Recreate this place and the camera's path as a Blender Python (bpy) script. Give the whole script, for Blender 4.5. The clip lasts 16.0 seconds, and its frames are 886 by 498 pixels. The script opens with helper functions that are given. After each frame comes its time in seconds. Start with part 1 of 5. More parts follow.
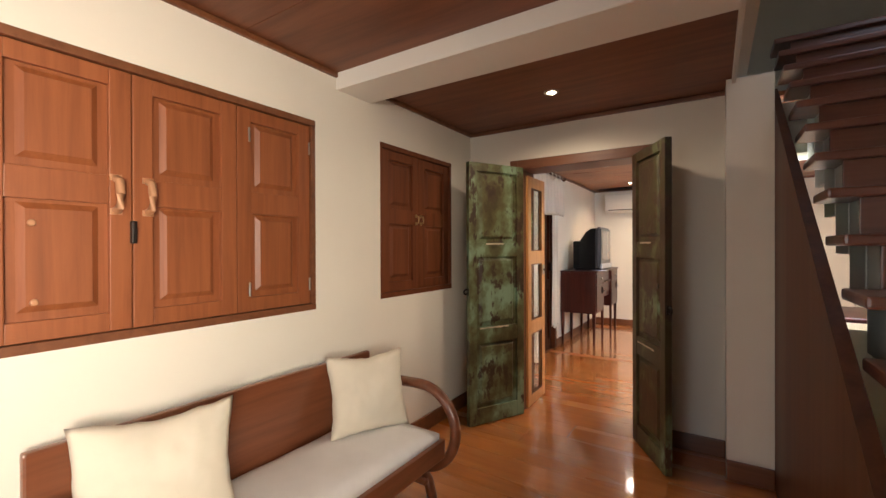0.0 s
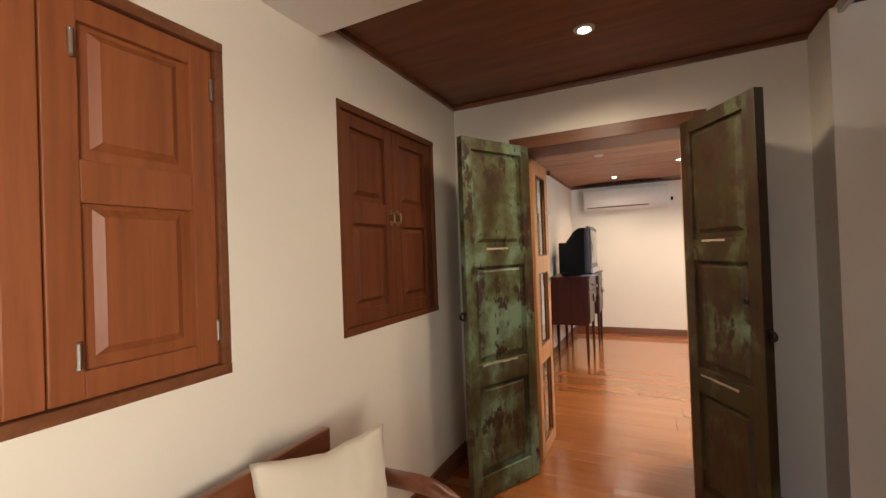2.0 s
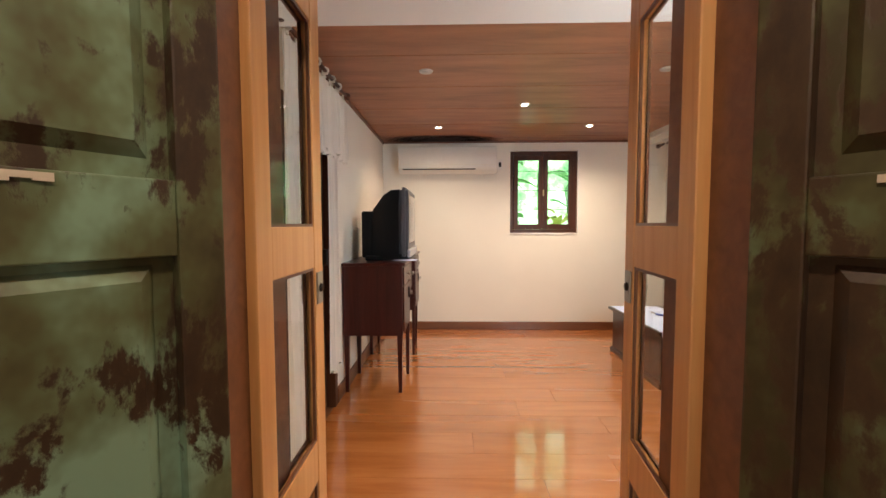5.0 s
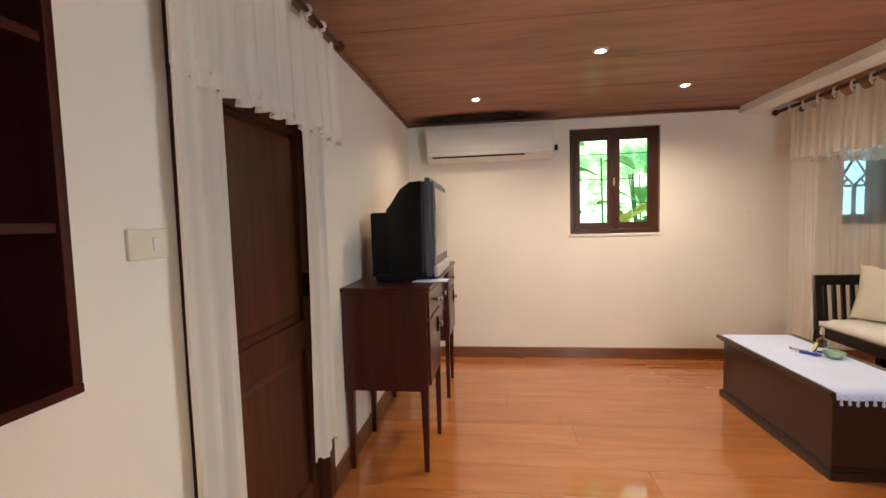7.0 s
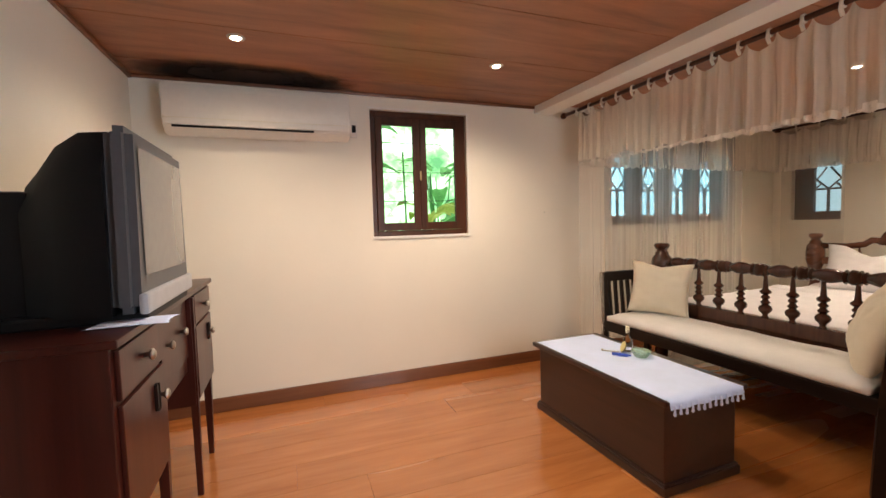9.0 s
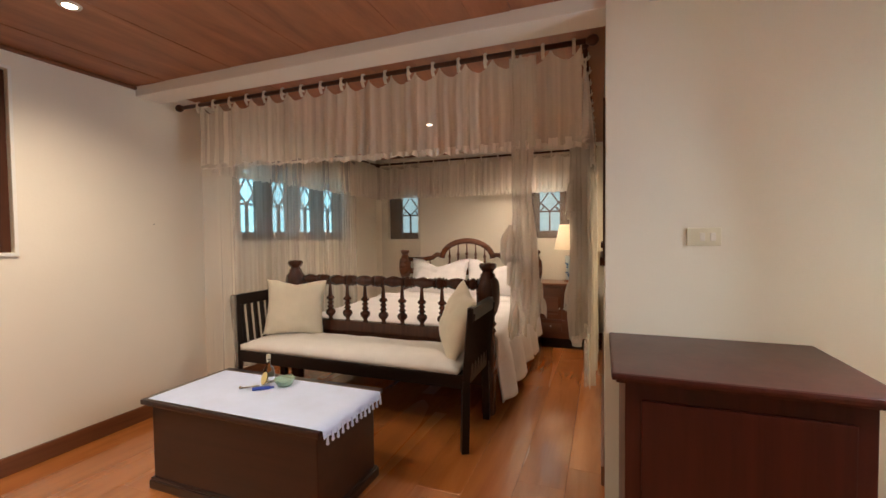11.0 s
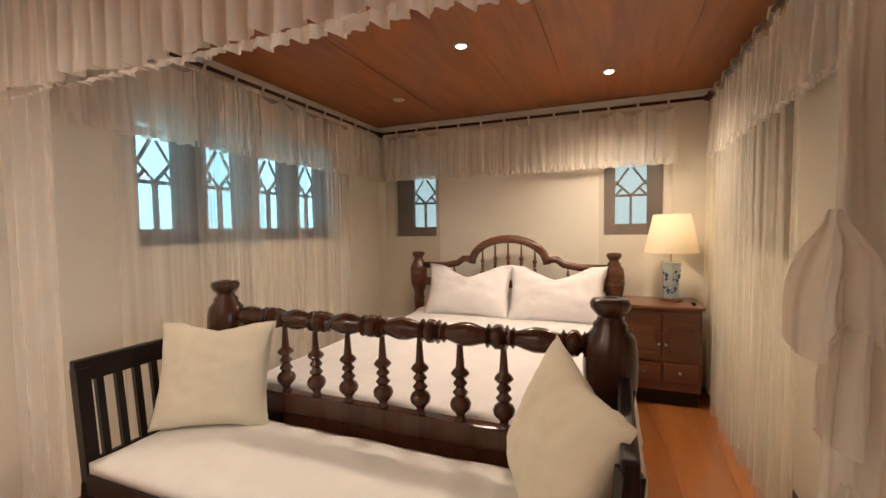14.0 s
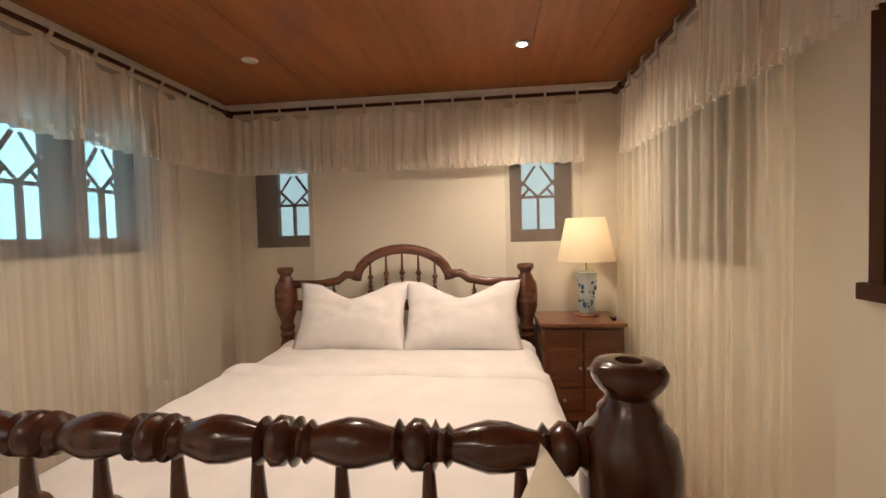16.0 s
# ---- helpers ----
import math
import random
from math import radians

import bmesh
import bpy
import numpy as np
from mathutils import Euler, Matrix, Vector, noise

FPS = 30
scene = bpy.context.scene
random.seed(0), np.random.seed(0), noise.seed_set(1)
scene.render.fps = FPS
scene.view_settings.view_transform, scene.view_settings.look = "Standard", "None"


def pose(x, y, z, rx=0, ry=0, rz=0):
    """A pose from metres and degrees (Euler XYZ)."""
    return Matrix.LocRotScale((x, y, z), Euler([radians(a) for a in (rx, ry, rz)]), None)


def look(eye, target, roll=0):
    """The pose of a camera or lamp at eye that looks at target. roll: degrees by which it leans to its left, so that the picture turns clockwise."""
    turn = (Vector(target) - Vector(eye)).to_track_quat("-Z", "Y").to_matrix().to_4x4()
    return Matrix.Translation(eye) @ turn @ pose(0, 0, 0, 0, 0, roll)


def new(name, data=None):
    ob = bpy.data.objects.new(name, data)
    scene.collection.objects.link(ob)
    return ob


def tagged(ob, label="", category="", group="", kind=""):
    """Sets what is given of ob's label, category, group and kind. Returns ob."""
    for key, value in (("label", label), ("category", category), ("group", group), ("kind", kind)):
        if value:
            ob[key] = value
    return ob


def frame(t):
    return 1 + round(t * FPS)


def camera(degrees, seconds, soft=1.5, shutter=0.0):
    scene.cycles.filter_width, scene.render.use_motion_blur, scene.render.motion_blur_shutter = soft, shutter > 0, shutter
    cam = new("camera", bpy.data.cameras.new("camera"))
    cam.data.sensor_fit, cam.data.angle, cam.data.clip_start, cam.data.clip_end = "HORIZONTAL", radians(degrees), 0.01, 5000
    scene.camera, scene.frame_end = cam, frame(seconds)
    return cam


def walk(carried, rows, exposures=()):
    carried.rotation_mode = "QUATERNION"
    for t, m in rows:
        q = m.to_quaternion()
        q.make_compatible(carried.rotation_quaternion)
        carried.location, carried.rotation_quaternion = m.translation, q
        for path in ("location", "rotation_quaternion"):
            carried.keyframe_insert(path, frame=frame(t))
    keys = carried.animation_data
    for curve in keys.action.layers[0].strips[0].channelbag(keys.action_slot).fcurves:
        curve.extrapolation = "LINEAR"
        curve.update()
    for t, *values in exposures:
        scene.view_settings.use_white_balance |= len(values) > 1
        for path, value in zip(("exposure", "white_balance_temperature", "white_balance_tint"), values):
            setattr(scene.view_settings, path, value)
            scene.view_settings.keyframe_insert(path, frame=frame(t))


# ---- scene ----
cam = camera(93.2, 16.0)
PATH = [
    (0, (0.03, -0.074, 1.455), (-1.059, 1.604, 1.448), -0.2),
    (0.5, (-0.123, -0.026, 1.453), (-1.311, 1.583, 1.436), -0.3),
    (1, (-0.348, 0.086, 1.463), (-1.435, 1.765, 1.465), -1.7),
    (1.5, (-0.508, 0.309, 1.448), (-1.483, 2.055, 1.467), -2.4),
    (2, (-0.653, 0.638, 1.469), (-1.549, 2.426, 1.488), -2.1),
    (2.5, (-0.781, 0.938, 1.459), (-1.426, 2.831, 1.486), -2.0),
    (3, (-0.889, 1.277, 1.447), (-1.187, 3.255, 1.444), -2.5),
    (3.5, (-0.905, 1.642, 1.453), (-1.064, 3.635, 1.465), -2.0),
    (4, (-0.971, 1.982, 1.425), (-1.012, 3.979, 1.343), -0.2),
    (6.3, (-0.987, 3.444, 1.429), (-1.06, 5.438, 1.304), -0.4),
    (6.5, (-1.016, 3.541, 1.437), (-1.123, 5.535, 1.314), -1.1),
    (7, (-1.003, 3.777, 1.47), (-1.248, 5.758, 1.344), -1.6),
    (7.5, (-0.983, 3.965, 1.451), (-1.233, 5.946, 1.329), -0.9),
    (8, (-1.05, 4.235, 1.437), (-1.026, 6.233, 1.349), -1.1),
    (8.5, (-1.166, 4.46, 1.503), (-0.765, 6.414, 1.368), -1.5),
    (9, (-0.916, 4.706, 1.405), (-0.221, 6.578, 1.285), -1.6),
    (9.5, (-0.872, 4.82, 1.387), (0.336, 6.405, 1.216), -0.2),
    (10, (-0.87, 4.896, 1.379), (0.832, 5.938, 1.249), -0.7),
    (10.2, (-0.873, 4.892, 1.364), (0.914, 5.783, 1.248), -1.0),
    (12.5, (-0.026, 5.467, 1.438), (1.868, 6.109, 1.391), -0.5),
    (13, (0.285, 5.564, 1.435), (2.168, 6.233, 1.36), -0.7),
    (13.5, (0.543, 5.69, 1.406), (2.409, 6.402, 1.311), -0.7),
    (14, (0.813, 5.826, 1.421), (2.663, 6.579, 1.319), -0.9),
    (14.5, (1.039, 5.937, 1.424), (2.885, 6.698, 1.319), -1.2),
    (15, (1.275, 6.044, 1.433), (3.151, 6.73, 1.336), -1.2),
    (15.5, (1.426, 6.053, 1.429), (3.353, 6.577, 1.338), -1.4),
    (16, (1.564, 6.087, 1.411), (3.551, 6.303, 1.339), -1.5),
]
walk(cam, [(t, look(eye, target, roll)) for t, eye, target, roll in PATH],
     [(0, 0.32), (1.5, 0.25), (3.0, 0.35), (4.2, 0.3), (6.3, 0.0), (8.5, 0.0), (9.3, 0.1), (10.2, -0.12), (12.5, -0.03), (13.5, 0.15), (14.5, 0.05), (16, 0.0)])

# ---- world, sun, large lights ----
world = bpy.data.worlds.new("world")
scene.world = world
world.use_nodes = True
wn = world.node_tree
sky = wn.nodes.new("ShaderNodeTexSky")
sky.sky_type, sky.sun_disc = "NISHITA", False
sky.sun_elevation, sky.sun_rotation = radians(55), radians(200)
wn.links.new(sky.outputs[0], wn.nodes["Background"].inputs[0])
wn.nodes["Background"].inputs[1].default_value = 0.15
sun = new("sun", bpy.data.lights.new("sun", "SUN"))
sun.data.energy, sun.data.angle, sun.data.color = 5.0, radians(0.5), (1, 0.95, 0.86)
sun.matrix_world = look((-3, -8, 16), (0, 0, 0))

WARM = (1.0, 0.81, 0.62)
DAY = (0.86, 0.93, 1.0)


def area(name, eye, target, sx, sy, watts, color):
    lamp = new(name, bpy.data.lights.new(name, "AREA"))
    lamp.data.shape, lamp.data.size, lamp.data.size_y = "RECTANGLE", sx, sy
    lamp.data.energy, lamp.data.color = watts, color
    lamp.matrix_world = look(eye, target)
    return lamp


def spot(eye, watts, cone, color=WARM, radius=0.04):
    lamp = new("downlight_beam", bpy.data.lights.new("downlight_beam", "SPOT"))
    lamp.data.energy, lamp.data.color, lamp.data.shadow_soft_size = watts, color, radius
    lamp.data.spot_size, lamp.data.spot_blend = radians(cone), 0.9
    lamp.matrix_world = look(eye, (eye[0], eye[1] + 0.001, 0))
    return lamp


# daylight from openings assumed behind the walk's start and upstairs, and the north window
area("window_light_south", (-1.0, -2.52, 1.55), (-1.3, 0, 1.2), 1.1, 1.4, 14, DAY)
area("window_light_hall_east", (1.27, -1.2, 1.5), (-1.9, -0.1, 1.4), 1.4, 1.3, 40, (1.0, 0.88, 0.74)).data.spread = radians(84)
area("window_light_stairs", (1.27, 2.6, 3.6), (0.2, 2.2, 1.5), 1.2, 0.9, 4, (0.70, 0.80, 1.0))
area("window_light_north", (3.24, 8.47, 1.72), (3.24, 6.5, 1.72), 1.74, 0.74, 4.2, (0.42, 0.80, 1.0))
# Added fill in a made-up opening that backs on the stairs; no window there.
area("window_light_inner", (0.72, 3.69, 1.5), (-1.2, 5.7, 1.25), 0.9, 1.05, 40, (0.78, 0.89, 1.0)).data.spread = radians(165)
# At (-0.32, 4.15) an added, unseen downlight brightens the floor inside the door.
LIT = [(-0.91, 2.75, 2.52, 40, 168), (-0.32, 6.58, 2.52, 88, 150), (-1.14, 7.46, 2.52, 46, 150), (0.54, 7.43, 2.52, 96, 156), (-0.32, 4.15, 2.52, 85, 136),
       (3.31, 6.70, 2.54, 95, 140), (4.16, 5.86, 2.54, 84, 146)]
UNLIT = [(-1.17, 5.73, 2.52), (0.54, 5.73, 2.52), (4.11, 7.56, 2.54)]
for x, y, z, w, cone in LIT:
    spot((x, y, z - 0.03), w, cone)


# ---- materials ----
def material(name):
    m = bpy.data.materials.new(name)
    m.use_nodes = True
    return m, m.node_tree, m.node_tree.nodes["Principled BSDF"]


def node(t, kind, **values):
    n = t.nodes.new(kind)
    for k, v in values.items():
        n.inputs[k].default_value = v
    return n


def ramp(t, fac, stops):
    r = t.nodes.new("ShaderNodeValToRGB")
    while len(r.color_ramp.elements) < len(stops):
        r.color_ramp.elements.new(0.5)
    for e, (p, c) in zip(r.color_ramp.elements, stops):
        e.position, e.color = p, (*c, 1)
    t.links.new(fac, r.inputs[0])
    return r


def coords(t, scale, world_space=False):
    c = t.nodes.new("ShaderNodeTexCoord")
    m = node(t, "ShaderNodeMapping", Scale=scale)
    if world_space:
        g = t.nodes.new("ShaderNodeNewGeometry")
        t.links.new(g.outputs["Position"], m.inputs[0])
    else:
        t.links.new(c.outputs["Object"], m.inputs[0])
    return m.outputs[0]


def bump(t, bsdf, height, strength, dist=0.004):
    b = node(t, "ShaderNodeBump", Strength=strength, Distance=dist)
    t.links.new(height, b.inputs["Height"])
    t.links.new(b.outputs[0], bsdf.inputs["Normal"])


def wood(name, dark, light, grain="x", rough=0.35, coat=0.3, vary=0.25, fine=1.0, sheen=0.18):
    m, t, b = material(name)
    s = [22.0 * fine] * 3
    s["xyz".index(grain)] = 1.3
    info = t.nodes.new("ShaderNodeObjectInfo")
    v = coords(t, s)
    add = t.nodes.new("ShaderNodeVectorMath")
    mul = t.nodes.new("ShaderNodeVectorMath")
    mul.operation = "SCALE"
    comb = t.nodes.new("ShaderNodeCombineXYZ")
    for k in range(3):
        t.links.new(info.outputs["Random"], comb.inputs[k])
    t.links.new(comb.outputs[0], mul.inputs[0])
    mul.inputs["Scale"].default_value = 37.0
    t.links.new(v, add.inputs[0])
    t.links.new(mul.outputs[0], add.inputs[1])
    n = node(t, "ShaderNodeTexNoise", Scale=1.0, Detail=6.0, Roughness=0.62, Distortion=0.4)
    t.links.new(add.outputs[0], n.inputs["Vector"])
    big = node(t, "ShaderNodeTexNoise", Scale=0.12, Detail=3.0)
    t.links.new(add.outputs[0], big.inputs["Vector"])
    mid = [(a + c) / 2 for a, c in zip(dark, light)]
    r = ramp(t, n.outputs[0], [(0.3, dark), (0.5, mid), (0.72, light)])
    hsv = t.nodes.new("ShaderNodeHueSaturation")
    rng = node(t, "ShaderNodeMapRange")
    rng.inputs["To Min"].default_value, rng.inputs["To Max"].default_value = 1 - vary, 1 + vary
    mix = t.nodes.new("ShaderNodeMath")
    mix.operation = "MULTIPLY_ADD"
    t.links.new(big.outputs[0], mix.inputs[0])
    mix.inputs[1].default_value = 0.5
    half = t.nodes.new("ShaderNodeMath")
    half.operation = "MULTIPLY"
    half.inputs[1].default_value = 0.55
    t.links.new(info.outputs["Random"], half.inputs[0])
    t.links.new(half.outputs[0], mix.inputs[2])
    t.links.new(mix.outputs[0], rng.inputs[0])
    t.links.new(rng.outputs[0], hsv.inputs["Value"])
    t.links.new(r.outputs[0], hsv.inputs["Color"])
    t.links.new(hsv.outputs[0], b.inputs["Base Color"])
    rr = node(t, "ShaderNodeMapRange")
    rr.inputs["To Min"].default_value, rr.inputs["To Max"].default_value = rough - 0.08, rough + 0.12
    t.links.new(big.outputs[0], rr.inputs[0])
    t.links.new(rr.outputs[0], b.inputs["Roughness"])
    b.inputs["Coat Weight"].default_value = coat
    b.inputs["Coat Roughness"].default_value = sheen
    bump(t, b, n.outputs[0], 0.18, 0.002)
    return m


def plaster(name, c, grain=60.0):
    m, t, b = material(name)
    v = coords(t, (1, 1, 1), True)
    big = node(t, "ShaderNodeTexNoise", Scale=1.1, Detail=4.0)
    fine = node(t, "ShaderNodeTexNoise", Scale=grain, Detail=4.0)
    t.links.new(v, big.inputs["Vector"])
    t.links.new(v, fine.inputs["Vector"])
    r = ramp(t, big.outputs[0], [(0.3, [k * 0.93 for k in c]), (0.7, c)])
    t.links.new(r.outputs[0], b.inputs["Base Color"])
    b.inputs["Roughness"].default_value = 0.55
    b.inputs["Specular IOR Level"].default_value = 0.25
    bump(t, b, fine.outputs[0], 0.12, 0.004)
    return m


def cloth(name, c, scale=350.0, rough=0.9):
    m, t, b = material(name)
    v = coords(t, (1, 1, 1))
    n = node(t, "ShaderNodeTexNoise", Scale=7.0, Detail=5.0)
    w = node(t, "ShaderNodeTexNoise", Scale=scale, Detail=2.0)
    t.links.new(v, n.inputs["Vector"])
    t.links.new(v, w.inputs["Vector"])
    r = ramp(t, n.outputs[0], [(0.3, [k * 0.92 for k in c]), (0.7, c)])
    t.links.new(r.outputs[0], b.inputs["Base Color"])
    b.inputs["Roughness"].default_value = rough
    b.inputs["Sheen Weight"].default_value = 0.15
    add = t.nodes.new("ShaderNodeMath")
    add.operation = "MULTIPLY_ADD"
    t.links.new(n.outputs[0], add.inputs[0])
    add.inputs[1].default_value = 4.0
    t.links.new(w.outputs[0], add.inputs[2])
    bump(t, b, add.outputs[0], 0.4, 0.005)
    return m


def gauze(name, c, cover, vary=0.07):
    """Thin cotton: part lets light straight through, part scatters it."""
    m, t, b = material(name)
    out = t.nodes["Material Output"]
    t.nodes.remove(b)
    v = coords(t, (1, 1, 0.012))
    n = node(t, "ShaderNodeTexNoise", Scale=14.0, Detail=2.0)
    t.links.new(v, n.inputs["Vector"])
    rng = node(t, "ShaderNodeMapRange")
    rng.inputs["From Min"].default_value, rng.inputs["From Max"].default_value = 0.3, 0.7
    rng.inputs["To Min"].default_value, rng.inputs["To Max"].default_value = max(cover - vary, 0), min(cover + vary, 1)
    t.links.new(n.outputs[0], rng.inputs[0])
    d = node(t, "ShaderNodeBsdfDiffuse", Color=(*c, 1))
    tr = node(t, "ShaderNodeBsdfTranslucent", Color=(*c, 1))
    clear = t.nodes.new("ShaderNodeBsdfTransparent")
    one, two = node(t, "ShaderNodeMixShader", Fac=0.4), t.nodes.new("ShaderNodeMixShader")
    t.links.new(d.outputs[0], one.inputs[1])
    t.links.new(tr.outputs[0], one.inputs[2])
    t.links.new(rng.outputs[0], two.inputs[0])
    t.links.new(clear.outputs[0], two.inputs[1])
    t.links.new(one.outputs[0], two.inputs[2])
    t.links.new(two.outputs[0], out.inputs[0])
    return m


def plain(name, c, rough=0.4, metal=0.0, wear=0.1):
    m, t, b = material(name)
    v = coords(t, (1, 1, 1))
    n = node(t, "ShaderNodeTexNoise", Scale=25.0, Detail=4.0)
    t.links.new(v, n.inputs["Vector"])
    r = ramp(t, n.outputs[0], [(0.3, [k * (1 - wear) for k in c]), (0.7, c)])
    t.links.new(r.outputs[0], b.inputs["Base Color"])
    b.inputs["Roughness"].default_value, b.inputs["Metallic"].default_value = rough, metal
    return m


def glow(name, c, strength):
    m, t, b = material(name)
    b.inputs["Base Color"].default_value = (*[k * 0.05 for k in c], 1)
    b.inputs["Emission Color"].default_value = (*c, 1)
    b.inputs["Emission Strength"].default_value = strength
    return m


def old_paint(name, wear=0.0):
    """Worn green paint over brown timber; wear shifts the balance towards bare wood and old brown coats."""
    m, t, b = material(name)
    v = coords(t, (1, 1, 0.55))
    a = node(t, "ShaderNodeTexNoise", Scale=7.0, Detail=8.0, Roughness=0.66, Distortion=0.15)
    c = node(t, "ShaderNodeTexNoise", Scale=3.1, Detail=5.0, Roughness=0.6)
    t.links.new(v, a.inputs["Vector"])
    v2 = coords(t, (1.0, 1.0, 0.8))
    t.links.new(v2, c.inputs["Vector"])
    green = ramp(t, c.outputs[0], [(0.38 + wear, (0.050, 0.036, 0.012)), (0.46 + wear, (0.085, 0.080, 0.030)), (0.52 + wear, (0.125, 0.150, 0.072)), (0.60 + wear, (0.21, 0.31, 0.20))])
    bare = ramp(t, a.outputs[0], [(0.35, (0.035, 0.018, 0.008)), (0.7, (0.10, 0.052, 0.022))])
    mask = ramp(t, a.outputs[0], [(0.42 + 0.5 * wear, (0, 0, 0)), (0.46 + 0.5 * wear, (1, 1, 1))])
    mix = t.nodes.new("ShaderNodeMix")
    mix.data_type = "RGBA"
    t.links.new(mask.outputs[0], mix.inputs[0])
    t.links.new(bare.outputs[0], mix.inputs[6])
    t.links.new(green.outputs[0], mix.inputs[7])
    t.links.new(mix.outputs[2], b.inputs["Base Color"])
    b.inputs["Roughness"].default_value = 0.5
    bump(t, b, mask.outputs[0], 0.3, 0.002)
    return m


WALL = plaster("cream_plaster", (0.81, 0.755, 0.645))
WHITE = plaster("white_paint", (0.80, 0.78, 0.72))
FLOORWOOD = wood("red_brown_floorboards", (0.32, 0.098, 0.022), (0.46, 0.165, 0.043), "x", 0.24, 1.0, 0.16, 0.5, 0.085)
CEILWOOD = wood("brown_ceiling_boards", (0.13, 0.042, 0.017), (0.24, 0.085, 0.036), "x", 0.5, 0.05, 0.15, 0.6)
CEILBROWN = wood("mid_brown_ceiling_boards", (0.24, 0.086, 0.034), (0.46, 0.185, 0.08), "x", 0.45, 0.1, 0.3, 0.35)
CEILORANGE = wood("orange_ceiling_boards", (0.25, 0.072, 0.016), (0.43, 0.138, 0.034), "x", 0.42, 0.15, 0.3, 0.5)
TEAK = wood("teak_shutters", (0.20, 0.056, 0.016), (0.32, 0.098, 0.031), "z", 0.5, 0.06, 0.12)
# Second pair's teak darkened: deeper own tone, plus weaker light near the door.
DARKENEDTEAK = wood("darkened_teak_shutters", (0.105, 0.030, 0.011), (0.17, 0.052, 0.020), "z", 0.5, 0.06, 0.12)
TRIM = wood("brown_trim", (0.12, 0.04, 0.016), (0.20, 0.075, 0.03), "x", 0.4, 0.2, 0.12)
LIGHTWOOD = wood("pale_orange_wood", (0.60, 0.27, 0.085), (0.76, 0.41, 0.16), "z", 0.4, 0.2, 0.1)
PALEWOOD = wood("bare_pale_wood", (0.40, 0.30, 0.20), (0.60, 0.50, 0.38), "x", 0.6, 0.0, 0.1)
REDWOOD = wood("dark_red_wood", (0.028, 0.005, 0.0035), (0.058, 0.011, 0.007), "z", 0.30, 0.12, 0.12)
DARKWOOD = wood("dark_turned_wood", (0.035, 0.011, 0.006), (0.075, 0.024, 0.012), "z", 0.22, 0.4, 0.1)
HEADWOOD = wood("brown_turned_wood", (0.075, 0.024, 0.011), (0.15, 0.05, 0.022), "y", 0.25, 0.5, 0.1)
BENCHWOOD = wood("brown_bench_wood", (0.12, 0.038, 0.016), (0.21, 0.07, 0.03), "y", 0.3, 0.45, 0.1)
NEARBLACK = wood("blackened_wood", (0.006, 0.0028, 0.002), (0.013, 0.006, 0.004), "y", 0.36, 0.08, 0.1)
STAIRWOOD = wood("stair_wood", (0.10, 0.030, 0.018), (0.18, 0.06, 0.034), "x", 0.3, 0.4, 0.1)
PANELWOOD = wood("stair_panel_wood", (0.048, 0.016, 0.006), (0.085, 0.030, 0.011), "z", 0.5, 0.08, 0.15)
TRUNKWOOD = wood("dark_trunk_wood", (0.013, 0.0036, 0.003), (0.028, 0.008, 0.006), "y", 0.3, 0.4, 0.1, 1.0, 0.12)
SASHWOOD = wood("window_wood", (0.042, 0.013, 0.005), (0.08, 0.026, 0.010), "z", 0.42, 0.05, 0.1)
for m, level in ((NEARBLACK, 0.25), (REDWOOD, 0.3), (SASHWOOD, 0.2), (DARKENEDTEAK, 0.2), (PANELWOOD, 0.25), (DARKWOOD, 0.35)):
    m.node_tree.nodes["Principled BSDF"].inputs["Specular IOR Level"].default_value = level
GREEN = old_paint("worn_green_paint")
BROWNGREEN = old_paint("worn_brown_green_paint", 0.10)
LINEN = cloth("white_linen", (0.81, 0.78, 0.78))
CREAM = cloth("cream_cotton", (0.74, 0.67, 0.53))
SEATCLOTH = cloth("off_white_seat_cloth", (0.76, 0.735, 0.70))
RUNNER = cloth("white_table_cloth", (0.60, 0.69, 0.93))
SHEER = gauze("sheer_gauze", (0.90, 0.85, 0.76), 0.24, 0.03)
# Greyer tint puts the shade of the backlit, bunched curtains into the colour.
SHADEDGAUZE = gauze("shaded_gauze", (0.74, 0.69, 0.61), 0.78)
HALFSHEER = gauze("half_sheer_gauze", (0.92, 0.87, 0.72), 0.42, 0.06)
WINDOWSHEER = gauze("window_gauze", (0.92, 0.89, 0.84), 0.36, 0.09)
FRONTGAUZE = gauze("front_gauze", (0.90, 0.84, 0.73), 0.66, 0.14)
VALANCE = gauze("gathered_gauze", (0.93, 0.88, 0.80), 0.84, 0.12)
DENSE = gauze("dense_gauze", (0.88, 0.83, 0.73), 0.88)
BLACKPLASTIC = plain("black_plastic", (0.004, 0.004, 0.005), 0.5)
BLACKPLASTIC.node_tree.nodes["Principled BSDF"].inputs["Specular IOR Level"].default_value = 0.2
SILVER = plain("grey_plastic", (0.075, 0.075, 0.085), 0.4, 0.1)
PALEGREY = plain("silver_plastic", (0.42, 0.43, 0.47), 0.35, 0.3)
# Screen grey, lifted so that the colour carries the room's pale reflection.
SCREEN = plain("grey_screen_glass", (0.20, 0.195, 0.19), 0.12)
ACWHITE = plain("off_white_plastic", (0.74, 0.70, 0.62), 0.35, 0, 0.04)
IVORY = plain("ivory_plastic", (0.72, 0.66, 0.50), 0.35, 0, 0.05)
METAL = plain("dull_steel", (0.45, 0.43, 0.38), 0.35, 1.0)
IRON = plain("dark_iron", (0.03, 0.022, 0.018), 0.45, 0.6)
